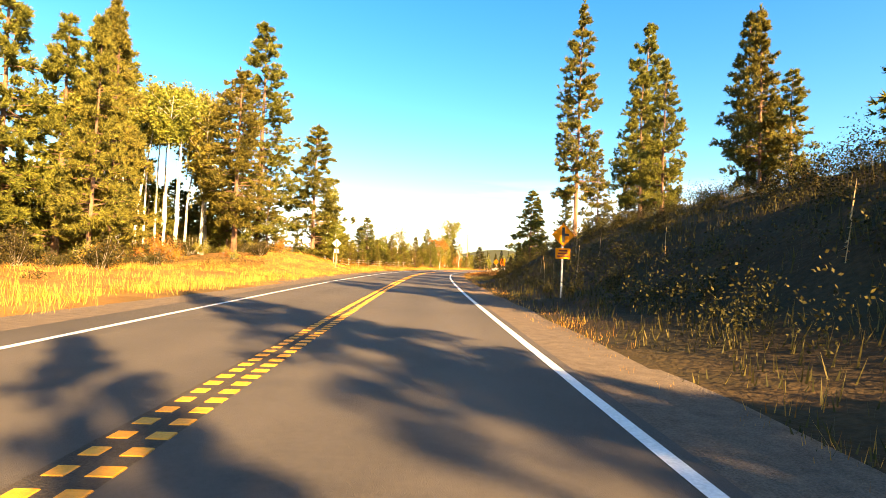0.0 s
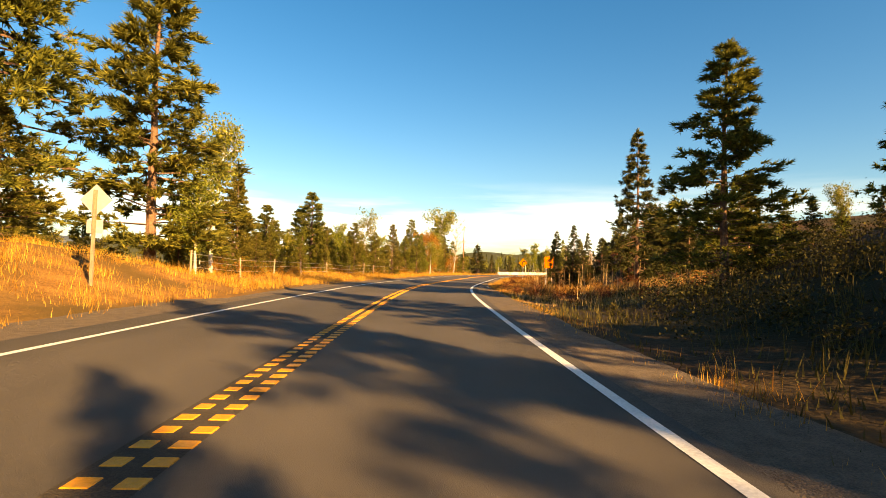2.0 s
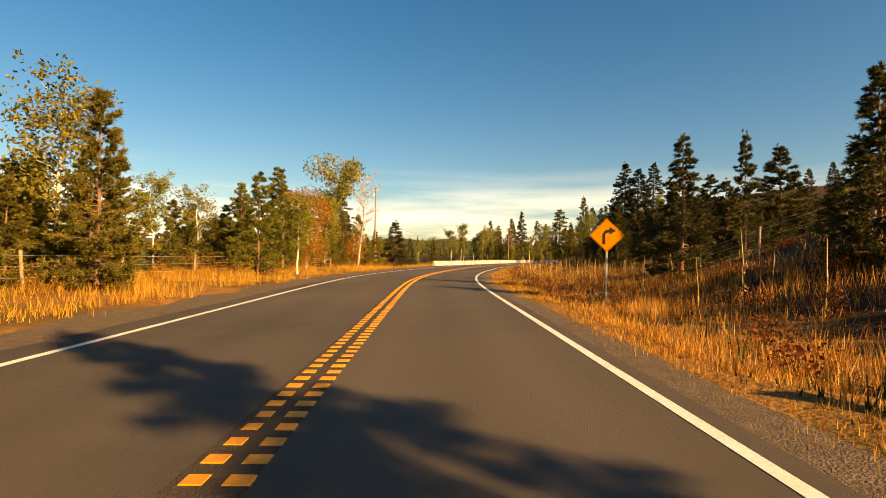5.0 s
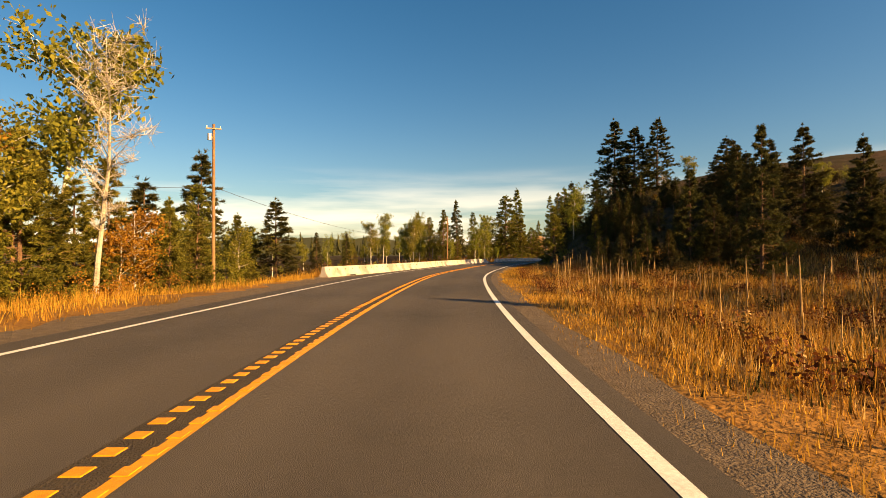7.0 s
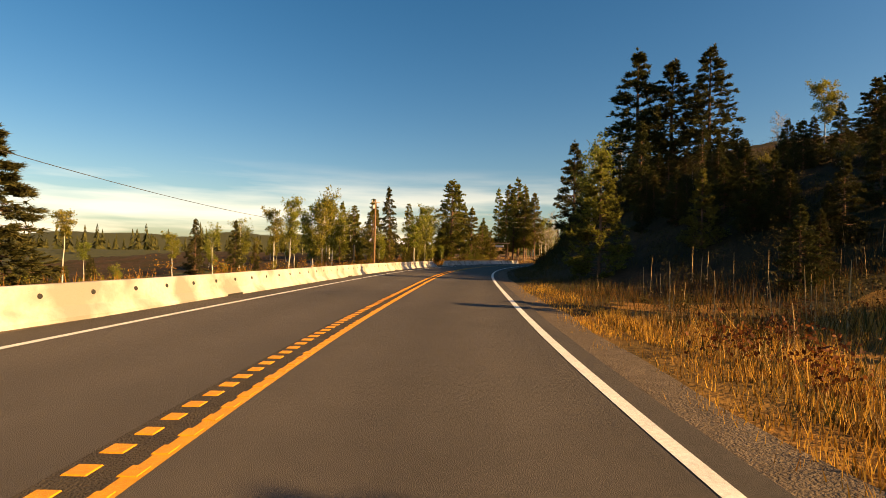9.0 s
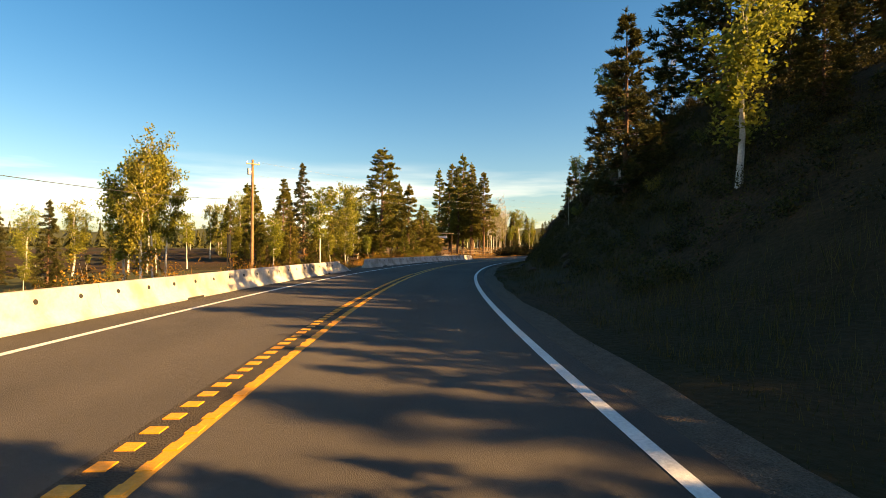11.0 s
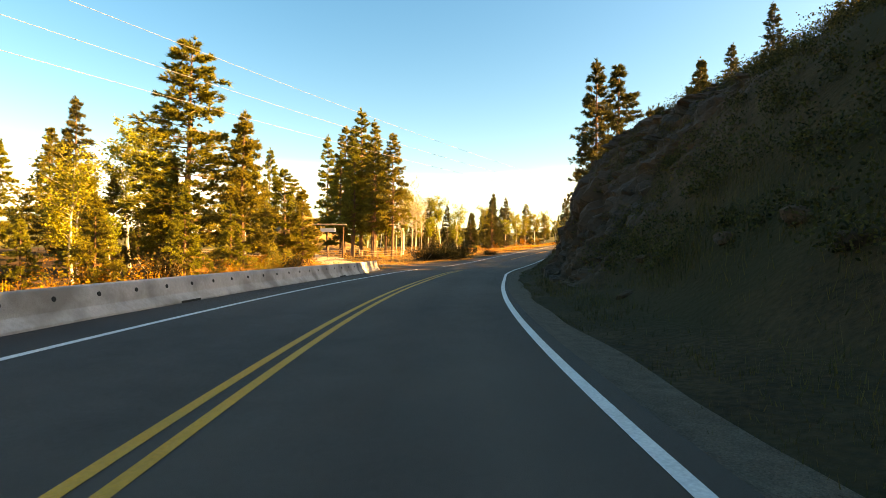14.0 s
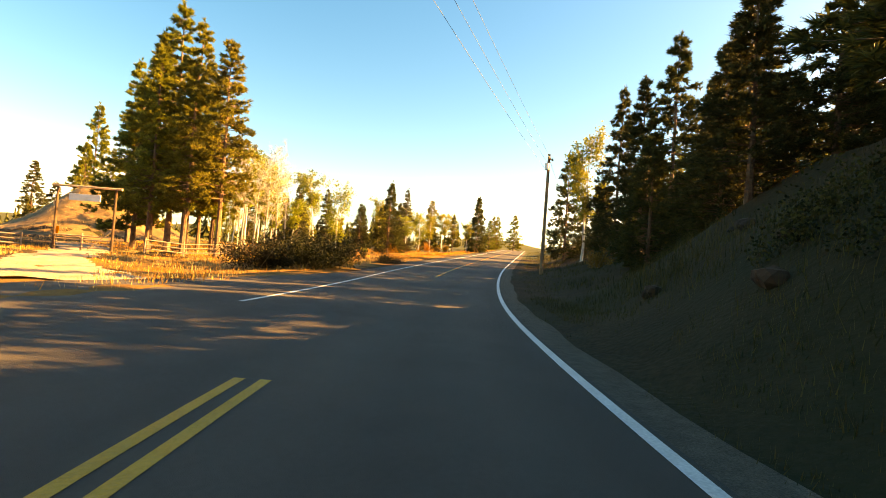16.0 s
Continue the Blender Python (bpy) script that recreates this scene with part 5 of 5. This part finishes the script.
def panel_sign(x, y, turn, top, wide, tall, face):
    z = height(x, y)
    ob = thing("panel_sign", x, y, z, turn, "narrow metal sign panel on posts behind the barrier", "road sign")
    for px in (-wide / 2, wide / 2):
        bm = bmesh.new()
        post(bm, px, top - z, 0.05)
        part("post", bm, SIGN_BLACK, ob)
    bm = bmesh.new()
    box(bm, (-wide / 2 + 0.02, -0.03, top - z - tall), (wide / 2 - 0.02, 0.02, top - z - 0.1), 0.01)
    part("panel", bm, face, ob)


junction_sign(4.24, 18.1, 3)
watch_sign(9.5, 81.1, -6)
curve_sign(9.97, 95.8, -28)
sign_back(-10.9, 51.9, 0)
panel_sign(77.9, 237.3, 68, 2.8, 0.7, 2.0, SIGN_BACK)
panel_sign(46.9, 220.2, 60, 2.7, 0.7, 1.9, SIGN_BLACK)


# ---- utility poles and wires ----
def utility_pole(x, y, top, label):
    z = height(x, y)
    ob = thing("utility_pole", x, y, z, 0, label, "utility pole", "poles along the road")
    tall = top - z
    bm = bmesh.new()
    rod(bm, (0, 0, -0.4), (0, 0, tall), 0.15, 0.10, 12)
    part("pole", bm, POLE_WOOD, ob, "reddish-brown wooden pole")
    bm = bmesh.new()
    box(bm, (-0.55, -0.17, tall - 0.42), (0.55, -0.09, tall - 0.32), 0.01)
    part("crossarm", bm, OLD_WOOD, ob)
    for px in (-0.48, 0.48):
        bm = bmesh.new()
        rod(bm, (px, -0.13, tall - 0.32), (px, -0.13, tall - 0.16), 0.045, 0.03, 8)
        part("insulator", bm, WHITE_BOARD, ob, "pale insulator")
    bm = bmesh.new()
    rod(bm, (-0.30, 0.0, tall - 1.25), (-0.30, 0.0, tall - 0.75), 0.16, 0.16, 12)
    box(bm, (-0.2, -0.03, tall - 1.1), (0, 0.03, tall - 0.95))
    part("bracket_box", bm, STEEL, ob, "small grey canister on the pole")
    return Vector((x, y, top))


def wire(a, b, sag, r=0.016, material=None):
    curve = bpy.data.curves.new("wire", 'CURVE')
    curve.dimensions, curve.bevel_depth, curve.bevel_resolution = '3D', r, 1
    line = curve.splines.new('POLY')
    line.points.add(24)
    for k in range(25):
        t = k / 24
        p = Vector(a).lerp(Vector(b), t) - Vector((0, 0, 4 * sag * t * (1 - t)))
        line.points[k].co = (*p, 1)
    curve.materials.append(material or WIRE)
    ob = new("wire", curve)
    tagged(ob, "thin dark overhead cable between wooden poles, sunlit spans coloured paler", "cable", "overhead cables")


pole_a = utility_pole(7.4, 159.0, 11.4, "tall weathered wooden utility pole beside the verge")
pole_b = utility_pole(46.4, 210.1, 8.7, "wooden utility pole behind the concrete barriers")
pole_c = utility_pole(117.7, 228.3, 10.0, "dark wooden utility pole on the shaded verge")
wire(pole_a - Vector((0, 0, 4.85)), pole_b - Vector((0, 0, 3.3)), 2.0)
for drop in (0.15, 1.3, 2.3):
    wire(pole_b - Vector((0, 0, drop)), pole_c - Vector((0, 0, drop * 0.6)), 0.8, 0.0065, SUNLIT_WIRE)
wire(pole_a - Vector((0, 0, 4.85)), (-24.0, 150.0, 6.2), 0.7)
far_x, far_y = plan(345, 12)
wire(pole_c - Vector((0, 0, 0.3)), (float(far_x), float(far_y), 16.0), 0.8)


# ---- ranch gate ----
def ranch_gate():
    ax, ay, bx, by = 101.1, 255.9, 98.9, 259.8
    z = height(100, 257.8)
    turn = math.degrees(math.atan2(by - ay, bx - ax))
    ob = thing("ranch_gate", ax, ay, z, turn, "rustic log gateway with a hanging white board and rail gate", "gate")
    wide, tall = math.hypot(bx - ax, by - ay), 4.8 - z
    for px in (0.0, wide):
        bm = bmesh.new()
        rod(bm, (px, 0, -0.4), (px, 0, tall), 0.11, 0.085, 10)
        part("gatepost", bm, DARK_LOG, ob, "dark brown log post")
    bm = bmesh.new()
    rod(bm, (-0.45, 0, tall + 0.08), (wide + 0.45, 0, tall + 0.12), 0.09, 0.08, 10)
    part("crossbeam", bm, GATE_WOOD, ob, "log beam, coloured paler for the sun on it")
    bm = bmesh.new()
    box(bm, (wide * 0.26, -0.03, tall - 0.95), (wide * 0.80, 0.03, tall - 0.45), 0.015)
    b = part("hanging_board", bm, WHITE_BOARD, ob, "white name board")
    for px in (wide * 0.30, wide * 0.76):
        bm = bmesh.new()
        rod(bm, (px, 0, tall - 0.47), (px, 0, tall), 0.012, 0.012, 6)
        part("chain", bm, STEEL, b)
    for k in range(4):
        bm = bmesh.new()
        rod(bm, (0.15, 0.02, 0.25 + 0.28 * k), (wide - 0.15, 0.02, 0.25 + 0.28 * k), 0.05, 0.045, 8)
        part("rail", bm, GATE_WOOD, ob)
    bm = bmesh.new()
    rod(bm, (wide * 0.52, 0.0, -0.2), (wide * 0.52, 0.0, 1.3), 0.08, 0.07, 8)
    part("centre_post", bm, OLD_WOOD, ob)
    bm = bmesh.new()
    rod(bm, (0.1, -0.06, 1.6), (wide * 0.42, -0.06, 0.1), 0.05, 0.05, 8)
    part("brace", bm, GATE_WOOD, ob, "diagonal brace, coloured paler for the sun on it")
    bm = bmesh.new()
    box(bm, (wide - 0.22, -0.16, 1.15), (wide + 0.22, -0.14, 1.72), 0.01)
    part("notice", bm, SIGN_YELLOW, ob, "small yellow notice on the post")


ranch_gate()


def fence_post_mesh():
    bm = bmesh.new()
    rod(bm, (0, 0, -0.3), (0.01, 0, 1.2), 0.06, 0.05, 8)
    me = bpy.data.meshes.new("post")
    bm.to_mesh(me)
    bm.free()
    me.materials.append(OLD_WOOD)
    return me


FENCE_POST = fence_post_mesh()


def fence(points, group, rails=False):
    """Posts with strands of wire, or rails, between them, as one fence."""
    x0, y0 = points[0]
    ob = thing("fence", x0, y0, height(x0, y0), 0, "old wooden fence of grey posts in dry grass", "fence", group)
    last = None
    base = ob.matrix_world.translation
    for x, y in points:
        z = height(x, y)
        p = part("post", FENCE_POST, None, ob)
        p.matrix_local = pose(x - base.x, y - base.y, z - base.z, random.uniform(-4, 4), random.uniform(-4, 4), random.uniform(0, 360))
        here = Vector((x - base.x, y - base.y, z - base.z))
        if last is not None:
            for k in range(3):
                up = Vector((0, 0, 0.35 + 0.34 * k))
                bm = bmesh.new()
                rod(bm, last + up, here + up, 0.045 if rails else 0.006, None, 6)
                part("rail" if rails else "strand", bm, OLD_WOOD if rails else STEEL, ob)
        last = here


def plan_xy(s, d):
    x, y = plan(s, d)
    return float(x), float(y)


fence([plan_xy(s, -11.2 - 0.3 * math.sin(s)) for s in range(62, 128, 5)], "verge fences")
fence([plan_xy(s, 13.5 + 0.4 * math.sin(s)) for s in range(86, 112, 5)], "verge fences")
fence([(102.6 + 2.2 * k, 254.2 - 1.5 * k) for k in range(0, 4)], "ranch fences", True)
fence([(97.6 - 2.3 * k, 261.6 + 1.4 * k) for k in range(0, 6)], "ranch fences", True)


# ---- mullein stalks in the meadow ----
def mullein_meshes(seed):
    rng = random.Random(seed)
    bm = bmesh.new()
    rod(bm, (0, 0, -0.1), (rng.uniform(-0.03, 0.03), 0, 0.95), 0.011, 0.009, 5)
    rod(bm, (0.0, 0, 0.9), (rng.uniform(-0.05, 0.05), 0.02, 1.75), 0.019, 0.006, 6)
    stalk = bpy.data.meshes.new("stalk")
    bm.to_mesh(stalk)
    bm.free()
    stalk.materials.append(STALK)
    bm = bmesh.new()
    for k in range(11):
        a, z = rng.uniform(0, 6.28), rng.uniform(0.05, 0.75)
        out = Vector((math.cos(a), math.sin(a), -0.5)) * rng.uniform(0.10, 0.2) * (1.1 - z)
        side = Vector((-math.sin(a), math.cos(a), 0)) * 0.028
        root = Vector((0, 0, z))
        f = [bm.verts.new(p) for p in (root, root + out * 0.5 + side, root + out, root + out * 0.5 - side)]
        bm.faces.new(f)
    leaves = bpy.data.meshes.new("withered_leaves")
    bm.to_mesh(leaves)
    bm.free()
    leaves.materials.append(STALK)
    return stalk, leaves


MULLEINS = [mullein_meshes(k) for k in range(4)]


def mullein(s, d, size):
    x, y = plan_xy(s, d)
    stalk, leaves = MULLEINS[GROW.randrange(4)]
    ob = thing("mullein_stalk", x, y, 0, 0, "dry upright mullein stalk with withered leaves", "dry plant", "mullein stalks")
    ob.matrix_world = pose(x, y, height(x, y), GROW.uniform(-4, 4), GROW.uniform(-4, 4), GROW.uniform(0, 360)) @ Matrix.Scale(size, 4)
    part("stalk", stalk, None, ob)
    part("withered_leaves", leaves, None, ob)


for k in range(70):
    mullein(GROW.uniform(58, 84), GROW.uniform(6.8, 15), GROW.uniform(0.5, 1.05))
for k in range(14):
    mullein(GROW.uniform(84, 106), GROW.uniform(7.0, 10), GROW.uniform(0.6, 1.1))
for k in range(296):
    mullein(GROW.uniform(112, 166), 6.0 + 13 * GROW.random() ** 0.9, GROW.uniform(0.35, 0.85))
for k in range(10):
    mullein(GROW.uniform(6, 30), GROW.uniform(7.0, 10), GROW.uniform(0.5, 0.9))


# ---- rock cut ----
def rock_face():
    s_line, v_line = np.arange(225, 240.1, 0.13), np.linspace(0, 1, 60)
    verts, faces = [], []
    for s in s_line:
        fade = min(1.0, (s - 225) / 7, (240.1 - s) / 1.8)
        for v in v_line:
            d = 5.7 + 6.6 * v ** 1.5
            x, y = plan_xy(s, d)
            z = height(x, y)
            q = Vector((x, y, z * 1.3))
            w = Vector((x + 0.5 * noise.noise(q * 0.9), y, z * 0.42 + 0.4 * noise.noise(q * 1.1)))
            near_a, near_b = noise.voronoi(w * 0.9), noise.voronoi(w * 2.6)
            blocks = 0.60 * noise.noise(near_a[1][0] * 5.3) + 0.36 * noise.noise(near_b[1][0] * 4.1)
            crack = 0.30 * min(1.0, 5 * (near_a[0][1] - near_a[0][0])) + 0.12 * min(1.0, 4 * (near_b[0][1] - near_b[0][0]))
            out = (blocks + crack + 0.35 * noise.noise(q * 0.35) + 0.14 * noise.noise(q * 5)) * fade
            out = min(out - 0.30 * (1 - fade), 1.1, d - 5.25)
            x, y = plan_xy(s + 0.2 * noise.noise(q * 1.3), d - out)
            verts.append((x, y, z + 0.15 * out - (0.5 if v == 0 else 0)))
    n = len(v_line)
    for k in range(len(s_line) - 1):
        for c in range(n - 1):
            a = k * n + c
            faces.append((a, a + 1, a + n + 1, a + n))
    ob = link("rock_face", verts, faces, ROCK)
    tagged(ob, "dark jagged rock cut rising from the grassy verge", "rock face", kind="structure")


rock_face()


def stone_mesh(seed):
    rng = random.Random(seed)
    bm = bmesh.new()
    bmesh.ops.create_icosphere(bm, subdivisions=2, radius=0.5)
    for v in bm.verts:
        v.co *= 1 + 0.45 * noise.noise(v.co * 2.2 + Vector((seed, 0, 0)))
        v.co.z *= 0.7
    me = bpy.data.meshes.new("stone")
    bm.to_mesh(me)
    bm.free()
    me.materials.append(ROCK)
    return me


STONES = [stone_mesh(k) for k in range(4)]


def stone(x, y, size, label="grey-brown loose stone on the verge"):
    ob = new("stone", STONES[GROW.randrange(4)])
    ob.matrix_world = pose(x, y, height(x, y) + size * 0.12, GROW.uniform(-20, 20), GROW.uniform(-20, 20), GROW.uniform(0, 360)) @ Matrix.Scale(size, 4)
    tagged(ob, label, "stone", "loose stones")


for k in range(46):
    stone(*plan_xy(GROW.uniform(186, 254), GROW.uniform(5.8, 8.6)), GROW.uniform(0.12, 0.55))
for k in range(12):
    stone(*plan_xy(GROW.uniform(60, 140), GROW.uniform(6.5, 9.5)), GROW.uniform(0.1, 0.3))
stone(*plan_xy(111, -9.4), 1.5, "pale boulder at the edge of the verge")


# ---- grass ----
DRIVE = [(87.6, 233.4), (90.2, 239.6), (94.5, 249.0), (100.0, 257.8), (104.0, 266.0), (107.0, 276.0)]


def off_drive(x, y):
    """Distance from the middle of the drive."""
    least = np.full(np.shape(x), 1e9)
    for (ax, ay), (bx, by) in zip(DRIVE, DRIVE[1:]):
        u = np.clip(((x - ax) * (bx - ax) + (y - ay) * (by - ay)) / ((bx - ax) ** 2 + (by - ay) ** 2), 0, 1)
        least = np.minimum(least, np.hypot(x - ax - u * (bx - ax), y - ay - u * (by - ay)))
    return least


def build_drive():
    steps, cols = 44, 8
    verts, faces = [], []
    knots = np.array(DRIVE)
    for k in range(steps + 1):
        u = k / steps * (len(DRIVE) - 1)
        x, y = np.interp(u, range(len(DRIVE)), knots[:, 0]), np.interp(u, range(len(DRIVE)), knots[:, 1])
        wide = 2.1 + 2.6 * max(0.0, 1 - k / 14) + 0.15 * math.sin(k * 1.7)
        for c in range(cols + 1):
            o = (c / cols * 2 - 1) * wide
            px, py = x + 0.89 * o, y - 0.46 * o
            verts.append((px, py, height(px, py) + (0.05 if 0 < c < cols else -0.05)))
    for k in range(steps):
        for c in range(cols):
            a = k * (cols + 1) + c
            faces.append((a, a + 1, a + cols + 2, a + cols + 1))
    tagged(link("gravel_drive", verts, faces, PALE_GRAVEL, True), "pale sandy gravel drive to a ranch gate", "drive", kind="structure")


build_drive()


def grass(name, seed, count, s_from, s_to, d_from, d_to, lo, hi, material, label, clump=0.25, width=0.012, per=9):
    """Blades in uneven tufts between two distances from the road."""
    rng = np.random.default_rng(seed)
    tufts = max(1, count // per)
    s = rng.uniform(s_from, s_to, tufts)
    d = d_from + (d_to - d_from) * rng.uniform(0, 1, tufts) ** 1.3
    x, y = plan(s, d)
    patch = np.sin(x * 0.7 + 1.1 * np.sin(y * 0.5)) * np.cos(y * 0.62 - x * 0.2) + rng.normal(0, 0.5, tufts)
    keep = (patch > -0.3) & (off_drive(x, y) > 2.0)
    x, y, tall = x[keep], y[keep], (lo + (hi - lo) * np.clip(0.5 + 0.35 * patch, 0, 1))[keep]
    x, y, tall = np.repeat(x, per), np.repeat(y, per), np.repeat(tall, per)
    n = len(x)
    x, y = x + rng.normal(0, clump, n), y + rng.normal(0, clump, n)
    z = land(x, y) - 0.03
    s_near, d_near = along(x, y)
    tall = tall * rng.uniform(0.45, 1.15, n) * np.clip((np.abs(d_near) - 3.9) / 3.0, 0.25, 1.0)
    turn, lean = rng.uniform(0, 6.28, n), rng.normal(0, 0.22, (n, 2)) * tall[:, None]
    w = width * rng.uniform(0.6, 1.6, n)
    a = np.stack([x - w * np.cos(turn), y - w * np.sin(turn), z], 1)
    b = np.stack([x + w * np.cos(turn), y + w * np.sin(turn), z], 1)
    c = np.stack([x + lean[:, 0], y + lean[:, 1], z + tall], 1)
    me = bpy.data.meshes.new(name)
    k = np.arange(n)[:, None] * 3
    me.from_pydata(np.stack([a, b, c], 1).reshape(-1, 3).tolist(), [], np.hstack([k, k + 1, k + 2]).tolist())
    me.materials.append(material)
    me.update()
    tagged(new(name, me), label, "grass", kind="stuff")


DRY = "tufts of tall dry golden grass"
grass("shoulder_grass", 18, 5000, 0, 72, 4.5, 5.4, 0.25, 0.7, GRASS, "low straggling grass at the gravel's edge", 0.14, 0.006, 12)
grass("shoulder_grass", 20, 16000, 72, 170, 3.95, 5.2, 0.35, 0.8, GRASS, "low straggling grass at the gravel's edge", 0.14, 0.006, 12)
grass("shoulder_grass", 21, 8000, 170, 262, 3.95, 5.2, 0.2, 0.6, GRASS_GREEN, "low green-brown grass at the gravel's edge", 0.14, 0.006, 12)
grass("shoulder_grass", 19, 12000, 0, 146, -7.2, -5.6, 0.25, 0.7, GRASS, "low straggling grass at the gravel's edge", 0.14, 0.006, 12)
grass("verge_grass", 1, 46000, -4, 62, -15, -6.5, 0.10, 0.42, GRASS, DRY, 0.2, 0.007, 12)
grass("verge_grass", 2, 64000, 58, 148, -14, -6.3, 0.12, 0.62, GRASS, DRY, 0.2, 0.007, 12)
grass("verge_grass", 3, 22000, 148, 247, -9, -5.6, 0.2, 0.8, GRASS, DRY)
grass("verge_grass", 4, 46000, 250, 330, -42, -6.2, 0.1, 0.45, GRASS, DRY)
grass("verge_grass", 16, 20000, 280, 322, -70, -40, 0.1, 0.4, GRASS_PALE, "bleached dry grass on a mound")
grass("verge_grass", 17, 22000, 252, 300, -30, -6.5, 0.1, 0.4, GRASS_PALE, "bleached dry grass beside a drive")
grass("verge_grass", 5, 14000, 289, 400, -9, -5.0, 0.1, 0.5, GRASS, DRY)
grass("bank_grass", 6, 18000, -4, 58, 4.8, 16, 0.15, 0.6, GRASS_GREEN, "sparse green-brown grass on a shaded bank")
grass("meadow_grass", 7, 60000, 66, 108, 4.4, 12, 0.12, 0.65, GRASS, DRY, 0.16, 0.007, 14)
grass("meadow_grass", 15, 14000, 56, 108, 5.2, 17, 0.12, 0.55, GRASS_PALE, "bleached straw-coloured grass", 0.3, 0.008)
grass("meadow_grass", 8, 110000, 106, 160, 4.3, 26, 0.12, 0.72, GRASS, DRY, 0.16, 0.007, 14)
grass("meadow_grass", 14, 30000, 106, 160, 5.2, 26, 0.12, 0.6, GRASS_PALE, "bleached straw-coloured grass", 0.3, 0.008)
grass("meadow_weeds", 22, 42000, 104, 166, 4.5, 15, 0.2, 0.75, BRUSH, "red-brown withered weeds among the dry grass", 0.16, 0.006, 12)
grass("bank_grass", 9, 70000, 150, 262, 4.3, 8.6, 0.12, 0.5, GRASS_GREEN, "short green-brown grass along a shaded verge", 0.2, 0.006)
grass("slope_grass", 12, 34000, 188, 254, 6.6, 18, 0.12, 0.45, GRASS_GREEN, "tufts of grass on a rocky slope, shade put into their colour", 0.2, 0.006)
grass("slope_grass", 13, 26000, 150, 198, 8.5, 26, 0.2, 0.6, GRASS_GREEN, "tufts of grass on a slope, its shade put into their colour", 0.2, 0.007)
grass("bank_grass", 10, 20000, 254, 400, 4.8, 12, 0.15, 0.5, GRASS_GREEN, "short green-brown grass along the verge")
grass("meadow_weeds", 11, 16000, 58, 158, 4.8, 24, 0.25, 0.7, GRASS_GREEN, "green-brown weeds among the dry grass", 0.18, 0.016)


# ---- woods and ridges far off ----
def far_woods():
    rng = np.random.default_rng(44)
    verts, faces = [], []
    made = 0
    while made < 1100:
        r, a = rng.uniform(235, 640), rng.uniform(-60, 95)
        x, y = 40 + r * math.sin(radians(a)), 120 + r * math.cos(radians(a))
        s, d = along(x, y)
        if abs(d[0]) < 26:
            continue
        z, tall = height(x, y), rng.uniform(6, 13)
        made += 1
        for tier in range(7):
            t = tier / 7
            base, wide = z + tall * (0.08 + 0.86 * t), tall * 0.17 * (1 - t) * rng.uniform(0.8, 1.2) + 0.15
            for j in range(6):
                q = rng.uniform(0, 6.28)
                c, sn = math.cos(q), math.sin(q)
                k = len(verts)
                verts += [(x, y, base + tall * 0.17), (x + c * wide - sn * wide * 0.45, y + sn * wide + c * wide * 0.45, base - rng.uniform(0, 0.4)),
                          (x + c * wide + sn * wide * 0.45, y + sn * wide - c * wide * 0.45, base - rng.uniform(0, 0.4))]
                faces.append((k, k + 1, k + 2))
    ob = link("far_woods", verts, faces, NEEDLES_DARK)
    tagged(ob, "distant conifer woods across the valley", "woods", kind="stuff")


far_woods()


def ridge(name, bearing_from, bearing_to, r, base, peak, seed):
    rng = np.random.default_rng(seed)
    n = 90
    phase = rng.uniform(0, 6.28, 6)
    verts, faces = [], []
    for k in range(n + 1):
        b = bearing_from + (bearing_to - bearing_from) * k / n
        u = k / n * 6.28
        top = peak * (0.55 + 0.22 * math.sin(1.3 * u + phase[0]) + 0.14 * math.sin(3.1 * u + phase[1]) + 0.06 * math.sin(7.3 * u + phase[2]) + 0.03 * math.sin(17 * u + phase[3]))
        for q, z in ((r, base), (r + 120, top * 0.6), (r + 300, top), (r + 700, base)):
            verts.append((40 + q * math.sin(radians(b)), 120 + q * math.cos(radians(b)), z))
    for k in range(n):
        for c in range(3):
            a = k * 4 + c
            faces.append((a, a + 4, a + 5, a + 1))
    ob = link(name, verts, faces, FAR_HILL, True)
    tagged(ob, "mountain ridge on the horizon, haze put into its blue-green colour", "mountain", kind="structure")


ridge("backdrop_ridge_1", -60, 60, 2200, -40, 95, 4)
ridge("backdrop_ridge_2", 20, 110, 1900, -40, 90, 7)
